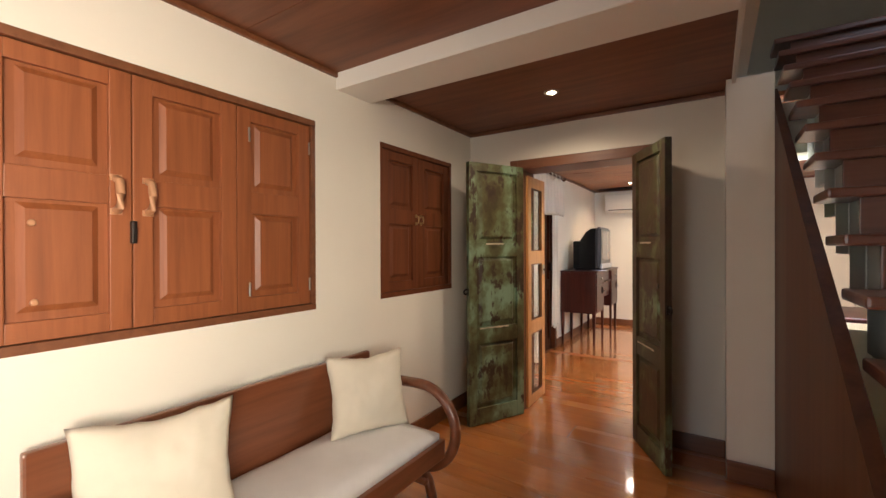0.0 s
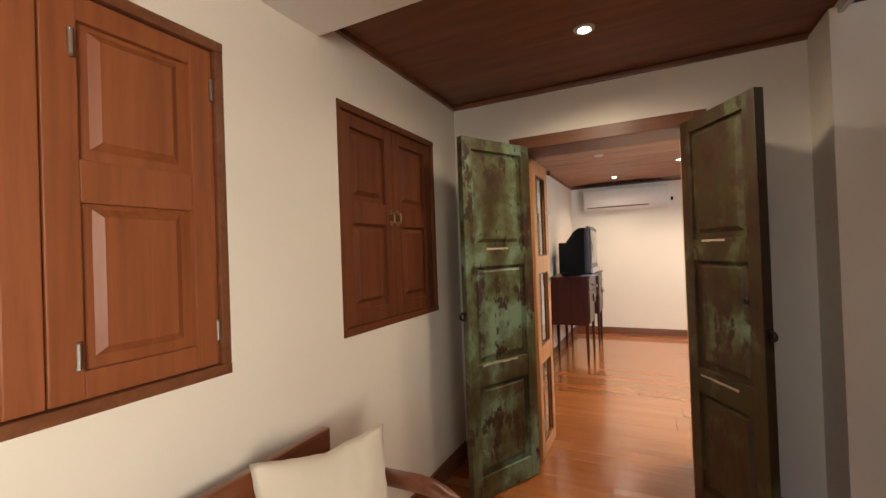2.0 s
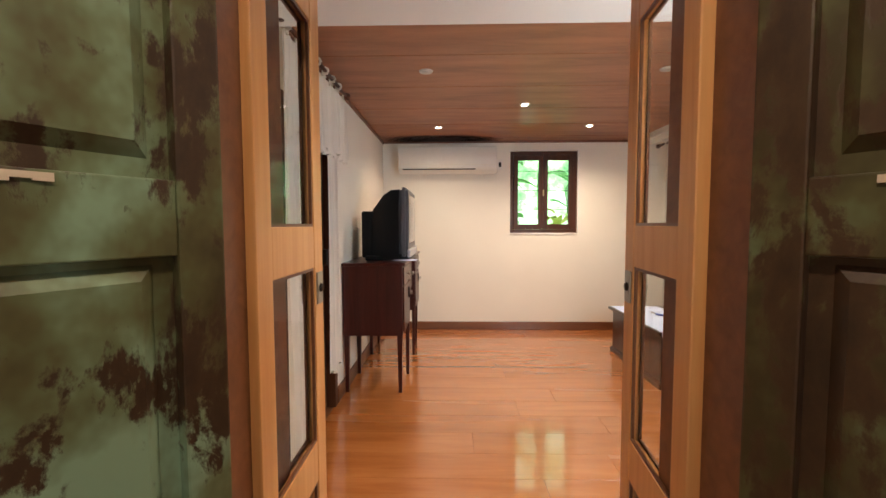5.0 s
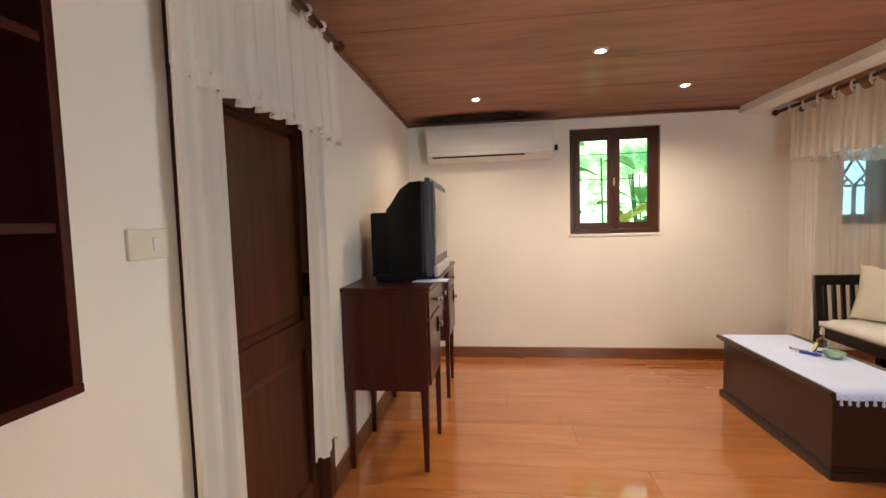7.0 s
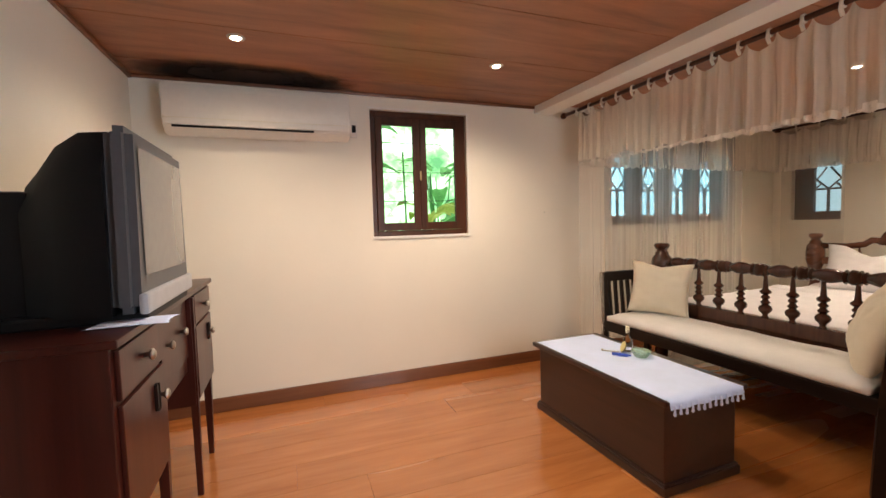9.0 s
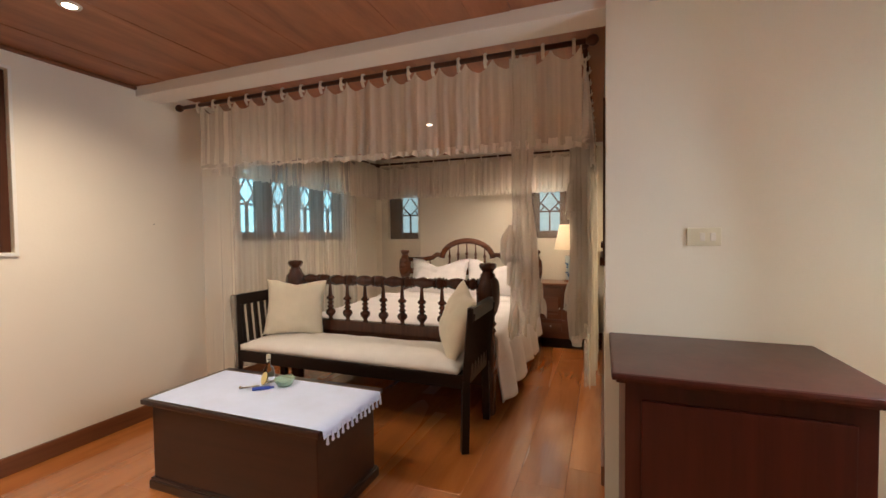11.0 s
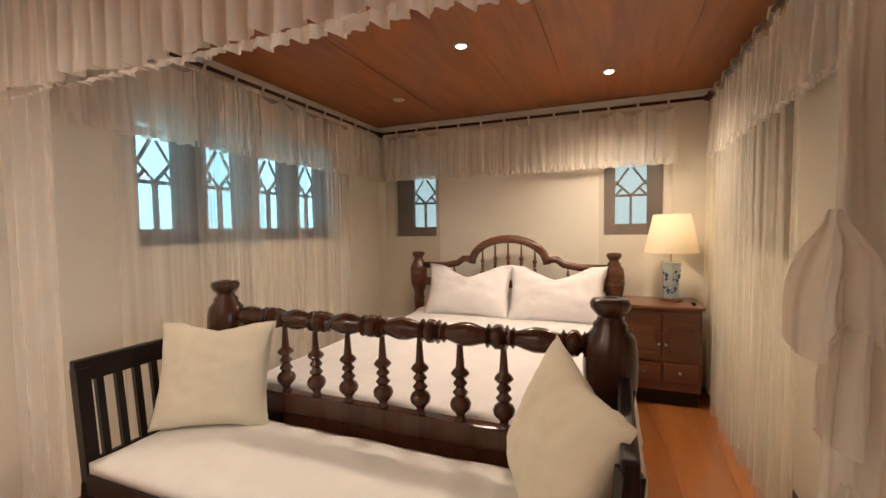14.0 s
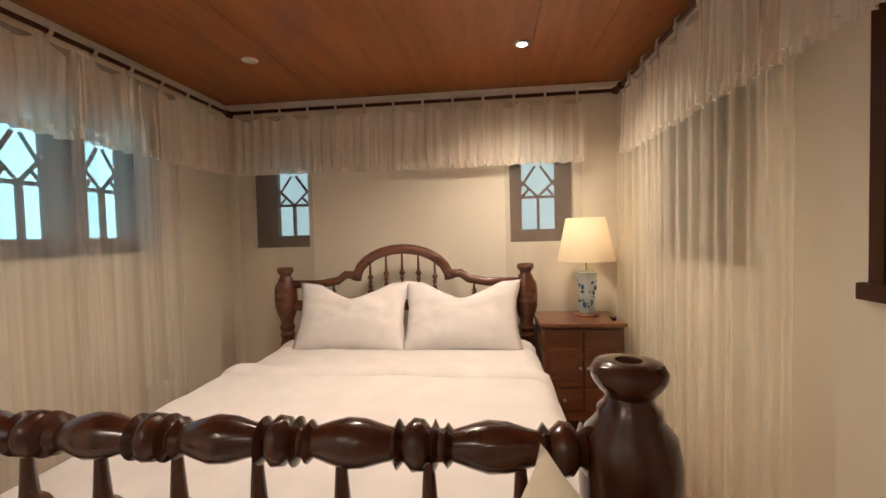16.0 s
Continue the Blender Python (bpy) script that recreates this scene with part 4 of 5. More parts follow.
ruffle("ruffle", (BACK - 0.09, 5.33), (BACK - 0.09, 8.2), 1.95, VALANCE, c, 71)
for k, (a, e) in enumerate(((5.36, 5.95), (7.52, 8.16))):
    drape("sheer", (BACK - 0.06, a), (BACK - 0.06, e), 2.415, 0.14, SHEER, 0.006, 0.16, 13 + k, rows=4, parent=c)
c = thing("gauze_curtain", "white gauze curtain and valance along the side wall", "curtain", group="gauze curtains")
rod(c, (1.80, SIDE + 0.11), (4.72, SIDE + 0.11), 2.45)
ties(c, (1.95, SIDE + 0.11), (4.7, SIDE + 0.11), 2.45, 0.235, 0.065, DENSE)
drape("valance", (1.92, SIDE + 0.11), (4.72, SIDE + 0.11), 2.452, 1.97, VALANCE, 0.035, 0.11, 14, 0.235, parent=c)
ruffle("ruffle", (1.92, SIDE + 0.11), (4.72, SIDE + 0.11), 1.97, VALANCE, c, 72)
drape("sheer", (3.02, SIDE + 0.10), (4.86, SIDE + 0.10), 2.415, 0.05, HALFSHEER, 0.040, 0.16, 15, rows=12, frill=0.06, parent=c)
drape("sheer_fold", (3.06, SIDE + 0.14), (4.3, SIDE + 0.14), 2.415, 0.03, SHEER, 0.03, 0.11, 25, rows=12, frill=0.06, parent=c)
drape("curtain_gathered", (2.02, SIDE + 0.21), (2.30, SIDE + 0.10), 2.415, 0.72, SHADEDGAUZE, 0.035, 0.08, 16, rows=26, frill=0.14, pinch=(0.4, 0.2), rag=0.5, parent=c)
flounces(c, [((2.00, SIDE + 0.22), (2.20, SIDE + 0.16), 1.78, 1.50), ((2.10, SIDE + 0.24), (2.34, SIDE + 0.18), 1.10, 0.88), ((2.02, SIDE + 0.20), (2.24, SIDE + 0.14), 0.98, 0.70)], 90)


# ---- windows ----
def lattice_window(name, at, width, height, panels, pane, label):
    """A dark sash with arched tracery panes. Local x across, z up, inside towards -y."""
    w = thing(name, label, "window", at, kind="structure")
    bm = bmesh.new()
    box(bm, 0, width, 0.06, 0.12, 0, 0.03, 0.004)
    box(bm, 0, width, 0.06, 0.12, height - 0.03, height, 0.004)
    pw = width / panels
    for k in range(panels):
        a, e = k * pw + pane[0] * pw, k * pw + pane[1] * pw
        box(bm, k * pw, a, 0.065, 0.115, 0.03, height - 0.03, 0.004)
        box(bm, e, (k + 1) * pw, 0.065, 0.115, 0.03, height - 0.03, 0.004)
        box(bm, a, e, 0.07, 0.11, 0.03, 0.10, 0.004)
        m, half = (a + e) / 2, (e - a) / 2
        hz = height * 0.50
        box(bm, m - 0.010, m + 0.010, 0.075, 0.105, 0.10, hz, 0)
        box(bm, a, e, 0.078, 0.102, hz - 0.012, hz + 0.010, 0)
        for sx in (-1, 1):
            for (x0, z0, x1, z1) in ((0, hz, 1.0, hz + 0.13), (1.0, hz + 0.09, 0.15, hz + 0.25), (1.0, hz + 0.0, 0.55, hz + 0.065)):
                p, q = Vector((m + sx * half * x0, 0.09, z0)), Vector((m + sx * half * x1, 0.09, z1))
                tube(bm, [p, q], 0.011, 4)
    mesh("sash", bm, SASHWOOD, w)
    block("pane", (0.01, width - 0.01, 0.088, 0.092, 0.02, height - 0.02), GLASS, w, 0)
    w.children[-1].visible_shadow = False
    return w


lattice_window("window_north", pose(2.35, FAR, 1.34), 1.78, 0.76, 4, (0.11, 0.61), "wide dark wooden window with arched tracery panes")
lattice_window("window_back_north", Matrix.Translation((BACK, 8.08, 1.33)) @ Matrix.Rotation(radians(-90), 4, "Z"), 0.50, 0.72, 1, (0.40, 0.94), "small dark wooden window with arched tracery panes")
lattice_window("window_back_south", Matrix.Translation((BACK, 5.91, 1.33)) @ Matrix.Rotation(radians(-90), 4, "Z"), 0.49, 0.72, 1, (0.20, 0.74), "small dark wooden window with arched tracery panes")
tagged(block("backdrop_north", (1.9, 6.6, FAR + 0.75, FAR + 0.80, 0.2, 2.72), CYAN, bev=0), "pale blue-green daylight outside the alcove", "backdrop", kind="structure")
tagged(block("backdrop_back", (BACK + 0.75, BACK + 0.8, 4.6, 8.9, 0.2, 2.72), GREYDAY, bev=0), "pale blue-green daylight outside the alcove", "backdrop", kind="structure")

for x0, x1, z0, z1 in ((1.97, 2.88, 1.22, 2.20), (3.40, 4.31, 1.28, 2.05)):
    w = thing("window_side", "closed dark brown wooden casement window with sill", "window", kind="structure")
    bm = bmesh.new()
    box(bm, x0, x0 + 0.05, SIDE - 0.14, SIDE + 0.012, z0, z1, 0.004)
    box(bm, x1 - 0.05, x1, SIDE - 0.14, SIDE + 0.012, z0, z1, 0.004)
    box(bm, x0 + 0.05, x1 - 0.05, SIDE - 0.14, SIDE + 0.010, z1 - 0.05, z1, 0.004)
    box(bm, x0 - 0.02, x1 + 0.02, SIDE - 0.14, SIDE + 0.03, z0 - 0.03, z0 + 0.02, 0.006)
    mesh("frame", bm, SASHWOOD, w)
    lw = (x1 - x0 - 0.10) / 2
    for k in range(2):
        leaf = shutter_leaf(w, lw - 0.004, z1 - z0 - 0.08, SASHWOOD, [(0.07, 0.36), (0.44, z1 - z0 - 0.16)])
        leaf.matrix_basis = Matrix.Translation((x1 - 0.052 - k * lw, SIDE - 0.05, z0 + 0.025)) @ Matrix.Rotation(radians(180), 4, "Z")
    block("backing", (x0 - 0.02, x1 + 0.02, SIDE - 0.19, SIDE - 0.15, z0 - 0.02, z1 + 0.02), NEARBLACK, w, 0)

# far window of the inner room
w = thing("window_garden", "brown wooden two-leaf casement window to the garden", "window", kind="structure")
WX0, WX1, WZ0, WZ1 = -0.215, 0.67, 1.31, 2.39
bm = bmesh.new()
for d in ((WX0, WX0 + 0.045, WZ0, WZ1), (WX1 - 0.045, WX1, WZ0, WZ1), (WX0 + 0.045, WX1 - 0.045, WZ0, WZ0 + 0.045), (WX0 + 0.045, WX1 - 0.045, WZ1 - 0.05, WZ1)):
    box(bm, d[0], d[1], FAR + 0.03, FAR + 0.10, d[2], d[3], 0.004)
mesh("frame", bm, SASHWOOD, w)
mid = (WX0 + WX1) / 2
for a, e in ((WX0 + 0.047, mid - 0.001), (mid + 0.001, WX1 - 0.047)):
    bm = bmesh.new()
    st = 0.06
    box(bm, a, a + st, FAR + 0.02, FAR + 0.06, WZ0 + 0.047, WZ1 - 0.052, 0.004)
    box(bm, e - st, e, FAR + 0.02, FAR + 0.06, WZ0 + 0.047, WZ1 - 0.052, 0.004)
    box(bm, a + st, e - st, FAR + 0.021, FAR + 0.059, WZ0 + 0.047, WZ0 + 0.115, 0.004)
    box(bm, a + st, e - st, FAR + 0.021, FAR + 0.059, WZ1 - 0.12, WZ1 - 0.052, 0.004)
    mesh("casement", bm, SASHWOOD, w)
    block("pane", (a + st - 0.005, e - st + 0.005, FAR + 0.038, FAR + 0.042, WZ0 + 0.11, WZ1 - 0.115), GLASS, w, 0)
    w.children[-1].visible_shadow = False
bm = bmesh.new()
for z in (1.62, 1.88, 2.14):
    tube(bm, [(WX0, FAR + 0.13, z), (WX1, FAR + 0.13, z)], 0.0035, 6)
tagged(mesh("bar", bm, IRON, w), "thin iron bars outside the panes")
block("catch", (mid - 0.008, mid + 0.008, FAR + 0.008, FAR + 0.02, 1.80, 1.88), BRASS, w, 0.003)
bm = bmesh.new()
box(bm, WX0 - 0.018, WX1 + 0.018, FAR - 0.008, FAR - 0.001, WZ1, WZ1 + 0.02, 0.002)
box(bm, WX1, WX1 + 0.018, FAR - 0.008, FAR - 0.001, WZ0, WZ1, 0.002)
box(bm, WX0 - 0.01, WX1 + 0.018, FAR - 0.014, FAR - 0.001, WZ0 - 0.022, WZ0, 0.003)
structure(mesh("trim_window", bm, WHITE), "white painted edge round the garden window", "trim")

# garden outside
structure(block("ground", (-60, 60, FAR + 0.2, 120, -0.5, -0.3), SOIL, bev=0), "dark garden soil outside", "ground")
structure(block("ground_under", (-60, 60, -110, FAR + 0.2, -0.5, -0.3), SOIL, bev=0), "dark garden soil outside", "ground")
tagged(block("backdrop_garden", (-6, 4.5, 15.0, 15.1, -0.3, 9), BRIGHT, bev=0), "bright hazy distance behind the garden plants", "backdrop", kind="structure")


def broad_leaf(bm, base, direction, length, width, droop, twist=0.0):
    d = Vector(direction).normalized()
    side = d.cross(Vector((0, 0, 1))).normalized()
    side = (Matrix.Rotation(twist, 3, d) @ side)
    prev = None
    for k in range(8):
        s = k / 7
        c = Vector(base) + d * length * s + Vector((0, 0, -droop * s * s))
        w = width * math.sin(math.pi * min(0.97, 0.06 + s * 0.92)) ** 0.8
        row = [bm.verts.new(c - side * w + Vector((0, 0, w * 0.3))), bm.verts.new(c), bm.verts.new(c + side * w + Vector((0, 0, w * 0.3)))]
        if prev:
            bm.faces.new((prev[0], prev[1], row[1], row[0]))
            bm.faces.new((prev[1], prev[2], row[2], row[1]))
        prev = row


rnd = random.Random(5)
for px, py, hgt, mat, cnt in ((-0.7, 9.9, 2.7, LEAF, 16), (0.1, 10.7, 3.2, LEAF, 18), (0.9, 10.2, 2.0, YELLOWLEAF, 15), (-0.1, 9.7, 1.6, YELLOWLEAF, 14), (-1.4, 11.3, 3.6, LEAF, 18), (1.6, 11.6, 3.0, LEAF, 16), (0.55, 9.6, 1.5, LEAF, 12), (-0.25, 10.0, 2.4, LEAF, 22), (0.45, 10.4, 1.7, YELLOWLEAF, 20), (0.75, 9.4, 1.3, YELLOWLEAF, 14), (-0.55, 9.5, 2.2, LEAF, 16)):
    p = thing("garden_plant", "leafy tropical garden plant with broad green leaves", "plant", pose(px, py, -0.3), "garden plants")
    bm = bmesh.new()
    stems = 6
    for k in range(stems):
        a = rnd.random() * 6.28
        tube(bm, [(0.03 * math.cos(a), 0.03 * math.sin(a), 0), (0.1 * math.cos(a), 0.1 * math.sin(a), hgt * 0.5), (0.22 * math.cos(a), 0.22 * math.sin(a), hgt * 0.85)], 0.022, 6, 0.5)
    mesh("stem", bm, mat, p)
    bm = bmesh.new()
    for k in range(cnt):
        a, z = rnd.random() * 6.28, hgt * (0.45 + 0.55 * rnd.random())
        up = 0.3 + rnd.random() * 0.9
        broad_leaf(bm, (0.12 * math.cos(a), 0.12 * math.sin(a), z), (math.cos(a), math.sin(a), up), 0.45 + 0.5 * rnd.random(), 0.06 + 0.08 * rnd.random(), 0.15 + 0.4 * rnd.random(), rnd.uniform(-0.8, 0.8))
    tagged(mesh("foliage", bm, mat, p, True), kind="stuff")
f = thing("heliconia", "hanging red flower spike in the garden", "flower", pose(0.38, 9.45, -0.3))
bm = bmesh.new()
tube(bm, [(0, 0, 0), (0.02, 0, 1.6), (0, 0, 2.55)], 0.012, 6)
mesh("stem", bm, LEAF, f)
bm = bmesh.new()
for k in range(10):
    z = 2.5 - k * 0.06
    broad_leaf(bm, (0, 0, z), ((-1) ** k, 0.2, 0.35), 0.10 - 0.004 * k, 0.022, 0.02)
tagged(mesh("bract", bm, REDFLOWER, f), kind="stuff")

# ---- air conditioner ----
a = thing("air_conditioner", "off-white split air conditioner mounted high on the wall", "air conditioner", pose(-1.045, FAR, 2.08))
bm = bmesh.new()
pr = [(0, 0.02), (-0.12, 0.0), (-0.195, 0.055), (-0.22, 0.14), (-0.22, 0.30), (-0.20, 0.345), (0, 0.355)]
L = 0.635
f = [[bm.verts.new((x, y, z)) for y, z in pr] for x in (-L, L)]
bm.faces.new(f[0])
bm.faces.new(f[1][::-1])
for k in range(len(pr)):
    bm.faces.new((f[0][k], f[0][(k + 1) % len(pr)], f[1][(k + 1) % len(pr)], f[1][k]))
bmesh.ops.bevel(bm, geom=bm.edges[:], offset=0.012, segments=3, affect="EDGES")
crisp(mesh("body", bm, ACWHITE, a), 30)
bm = bmesh.new()
box(bm, -0.575, 0.36, -0.212, -0.196, 0.045, 0.058, 0.001)
mesh("outlet_slot", bm, BLACKPLASTIC, a)
block("vane", (-0.58, 0.365, -0.222, -0.200, 0.060, 0.072), ACWHITE, a, 0.003)
block("grille_seam", (-0.63, 0.63, -0.2215, -0.214, 0.105, 0.108), IVORY, a, 0)
r = thing("remote_holder", "small white remote control holder on the wall", "remote", pose(-0.355, FAR, 2.21))
block("case", (-0.03, 0.03, -0.025, 0, -0.07, 0.07), ACWHITE, r, 0.005)
block("display", (-0.016, 0.016, -0.03, -0.024, -0.03, 0.03), BLACKPLASTIC, r, 0.002)

# ---- television cabinet and television ----
def sideboard():
    c = thing("sideboard", "dark red varnished wooden sideboard on slender square legs", "cabinet", pose(-1.90, 6.12, 0))
    W = 1.55
    bm = bmesh.new()
    box(bm, 0.0, 0.50, 0.0, 0.50, 0.49, 1.08, 0.004)
    box(bm, 0.0, 0.50, W - 0.50, W, 0.49, 1.08, 0.004)
    box(bm, 0.0, 0.47, 0.50, W - 0.50, 0.68, 1.08, 0.002)
    mesh("body", bm, REDWOOD, c)
    block("top", (-0.005, 0.525, -0.015, W + 0.015, 1.08, 1.105), REDWOOD, c, 0.006)
    for x, y in ((0.025, 0.025), (0.025, 0.475), (0.025, W - 0.475), (0.025, W - 0.025), (0.475, 0.025), (0.535, 0.475), (0.535, W - 0.475), (0.475, W - 0.025)):
        bm = bmesh.new()
        r = bmesh.ops.create_cone(bm, cap_ends=True, segments=4, radius1=0.019, radius2=0.031, depth=0.50 if x < 0.5 else 1.06)
        bmesh.ops.rotate(bm, verts=bm.verts, matrix=Matrix.Rotation(radians(45), 3, "Z"))
        hh = 0.50 if x < 0.5 else 1.06
        bmesh.ops.translate(bm, verts=bm.verts, vec=(min(x, 0.49), y, hh / 2))
        mesh("leg", bm, REDWOOD, c)
    for y0 in (0.03, W - 0.47):
        d = block("door", (0.50, 0.514, y0, y0 + 0.44, 0.52, 0.90), REDWOOD, c, 0.004)
        d2 = block("drawer", (0.50, 0.514, y0, y0 + 0.44, 0.915, 1.065), REDWOOD, c, 0.004)
        for z, yy in ((0.99, 0.22), (0.80, 0.36)):
            bm = bmesh.new()
            lathe(bm, [(0.008, 0.0), (0.008, 0.014), (0.019, 0.02), (0.02, 0.028), (0.012, 0.034)], (0.512, y0 + yy, z), 14, "x")
            mesh("knob", bm, METAL, c, True)
        block("escutcheon", (0.513, 0.522, y0 + 0.29, y0 + 0.325, 0.76, 0.86), NEARBLACK, c, 0.012)
    block("middle_drawer", (0.47, 0.482, 0.52, W - 0.52, 0.76, 1.06), REDWOOD, c, 0.004)
    for y in (0.65, 0.90):
        bm = bmesh.new()
        lathe(bm, [(0.008, 0.0), (0.008, 0.014), (0.019, 0.02), (0.02, 0.028), (0.012, 0.034)], (0.48, y, 0.92), 14, "x")
        mesh("knob", bm, METAL, c, True)


sideboard()


def television():
    t = thing("television", "old tube television, black case with silver front, switched off", "television", pose(-1.40, 6.66, 1.105))
    bm = bmesh.new()
    box(bm, -0.05, 0.03, -0.36, 0.36, 0.035, 0.645, 0.0)
    for v in bm.verts:
        if v.co.z > 0.5:
            v.co.y *= 0.93
    bmesh.ops.bevel(bm, geom=bm.edges[:], offset=0.025, segments=4, affect="EDGES")
    crisp(mesh("bezel", bm, SILVER, t), 30)
    bm = bmesh.new()
    n = 14
    g = {}
    for i in range(n + 1):
        for j in range(n + 1):
            u, v = 2 * i / n - 1, 2 * j / n - 1
            g[i, j] = bm.verts.new((0.034 + 0.012 * (1 - u * u) * (1 - v * v), u * 0.285, 0.37 + v * 0.215))
    for i in range(n):
        for j in range(n):
            bm.faces.new((g[i, j], g[i + 1, j], g[i + 1, j + 1], g[i, j + 1]))
    mesh("screen", bm, SCREEN, t, True)
    # rounded housing and the deeper lower box
    bm = bmesh.new()
    rows = []
    for x, sy, z1 in ((-0.05, 0.345, 0.63), (-0.13, 0.335, 0.625), (-0.20, 0.31, 0.58), (-0.26, 0.28, 0.50), (-0.30, 0.26, 0.455)):
        rows.append([bm.verts.new((x, y, z)) for y, z in ((-sy, 0.03), (sy, 0.03), (sy, z1 * 0.8), (sy * 0.8, z1), (-sy * 0.8, z1), (-sy, z1 * 0.8))])
    for q, w in zip(rows, rows[1:]):
        for k in range(6):
            bm.faces.new((q[k], q[(k + 1) % 6], w[(k + 1) % 6], w[k]))
    bm.faces.new(rows[0])
    bm.faces.new(rows[-1][::-1])
    box(bm, -0.40, -0.28, -0.25, 0.25, 0.02, 0.44, 0.02)
    crisp(mesh("housing", bm, BLACKPLASTIC, t), 35)
    block("base", (-0.36, 0.035, -0.30, 0.30, 0.0, 0.04), BLACKPLASTIC, t, 0.01)
    block("button_strip", (0.028, 0.036, 0.06, 0.26, 0.07, 0.095), BLACKPLASTIC, t, 0.003)
    bm = bmesh.new()
    box(bm, 0.02, 0.05, -0.34, 0.34, 0.03, 0.10, 0.012)
    mesh("speaker_lip", bm, PALEGREY, t)


television()
tagged(pillow("folded_cloth", 0.22, 0.14, 0.012, RUNNER, Matrix.Translation((-1.40, 6.34, 1.112)) @ Matrix.Rotation(radians(90), 4, "X"), "folded pale cloth under the television front", ""), "folded pale cloth lying on the sideboard", "cloth")

# ---- low dark cabinet by the pier ----
c = thing("side_cabinet", "dark red wooden cabinet with moulded overhanging top", "cabinet", pose(0.765, 4.24, 0))
block("body", (0.03, 0.59, 0.03, 0.70, 0.08, 0.88), REDWOOD, c, 0.004)
block("plinth", (0.015, 0.59, 0.015, 0.715, 0.0, 0.08), REDWOOD, c, 0.006)
bm = bmesh.new()
box(bm, -0.03, 0.60, -0.03, 0.745, 0.895, 0.92, 0.010)
box(bm, 0.0, 0.60, 0.0, 0.73, 0.88, 0.895, 0.004)
mesh("top", bm, REDWOOD, c)
block("front_panel", (0.02, 0.031, 0.08, 0.65, 0.14, 0.82), REDWOOD, c, 0.004)

# ---- low chest used as a table ----
c = thing("trunk", "low dark wooden storage trunk used as a coffee table", "trunk", pose(0.79, 6.22, 0))
W, D = 0.55, 1.14
block("body", (0.02, W - 0.02, 0.02, D - 0.02, 0.05, 0.47), TRUNKWOOD, c, 0.005)
bm = bmesh.new()
box(bm, 0, W, 0, D, 0.0, 0.05, 0.008)
box(bm, 0.008, W - 0.008, 0.008, D - 0.008, 0.05, 0.062, 0.004)
mesh("plinth", bm, TRUNKWOOD, c)
bm = bmesh.new()
box(bm, -0.02, W + 0.02, -0.02, D + 0.02, 0.475, 0.505, 0.008)
box(bm, 0.0, W, 0.0, D, 0.462, 0.475, 0.004)
mesh("lid", bm, TRUNKWOOD, c)
bm = bmesh.new()
nx, ny = 16, 34
g = {}
for i in range(nx + 1):
    for j in range(ny + 1):
        u, v = i / nx, j / ny
        x, y = 0.785 + 0.51 * u, 6.17 + 1.17 * v
        z = 0.5095 + 0.001 * noise.noise((x * 9, y * 9, 0))
        if v < 0.06:
            z -= (0.06 - v) * 0.7
            y = 6.182 + 0.006 * math.sin(u * 24) + v * 0.1
        g[i, j] = bm.verts.new((x, y + 0.004 * noise.noise((u * 9, v, 3)), z))
for i in range(nx):
    for j in range(ny):
        bm.faces.new((g[i, j], g[i + 1, j], g[i + 1, j + 1], g[i, j + 1]))
tagged(mesh("table_runner", bm, RUNNER, None, True), "white cloth runner with tassels on the trunk", "table runner")
b = thing("bottle", "small clear glass bottle standing on the cloth", "bottle", pose(1.215, 6.90, 0.511))
turned("body", [(0.030, 0), (0.034, 0.006), (0.034, 0.06), (0.028, 0.085), (0.012, 0.10), (0.010, 0.125), (0.013, 0.128), (0.013, 0.14)], GLASS, b, seg=20)
turned("cap", [(0.012, 0.14), (0.013, 0.142), (0.013, 0.165), (0.005, 0.17)], IVORY, b, seg=14)
d = thing("glass_dish", "shallow pale green glass dish on the cloth", "dish", pose(1.19, 6.76, 0.511))
turned("bowl", [(0.032, 0.0), (0.04, 0.004), (0.056, 0.03), (0.060, 0.044), (0.056, 0.044), (0.050, 0.026), (0.032, 0.010)], GREENGLASS, d, seg=24)
bm = bmesh.new()
tube(bm, [(1.06, 6.875, 0.520), (1.12, 6.80, 0.520)], 0.010, 8)
tube(bm, [(1.12, 6.80, 0.520), (1.133, 6.784, 0.520)], 0.006, 8)
tagged(mesh("lighter", bm, BLUEPEN, None, True), "blue plastic lighter lying on the cloth", "lighter")

f = thing("soap_disc", "round yellow packet with dark rim propped on the bottle", "packet", Matrix.Translation((1.165, 6.885, 0.548)) @ Matrix.Rotation(radians(-25), 4, "Z") @ Matrix.Rotation(radians(22), 4, "Y"))
turned("packet", [(0.030, -0.006), (0.036, -0.004), (0.036, 0.004), (0.030, 0.006)], YELLOWCARD, f, seg=24, axis="x")
turned("rim", [(0.034, -0.003), (0.0385, -0.002), (0.0385, 0.002), (0.034, 0.003)], IRON, f, seg=24, axis="x")
bm = bmesh.new()
tube(bm, [(1.06, 6.965, 0.516), (1.095, 6.925, 0.516), (1.13, 6.89, 0.516)], 0.004, 8)
bmesh.ops.create_uvsphere(bm, u_segments=10, v_segments=8, radius=0.008, matrix=Matrix.Translation((1.06, 6.965, 0.519)))
tagged(mesh("corkscrew", bm, METAL, None, True), "thin steel bottle opener lying on the cloth", "bottle opener")
bm = bmesh.new()
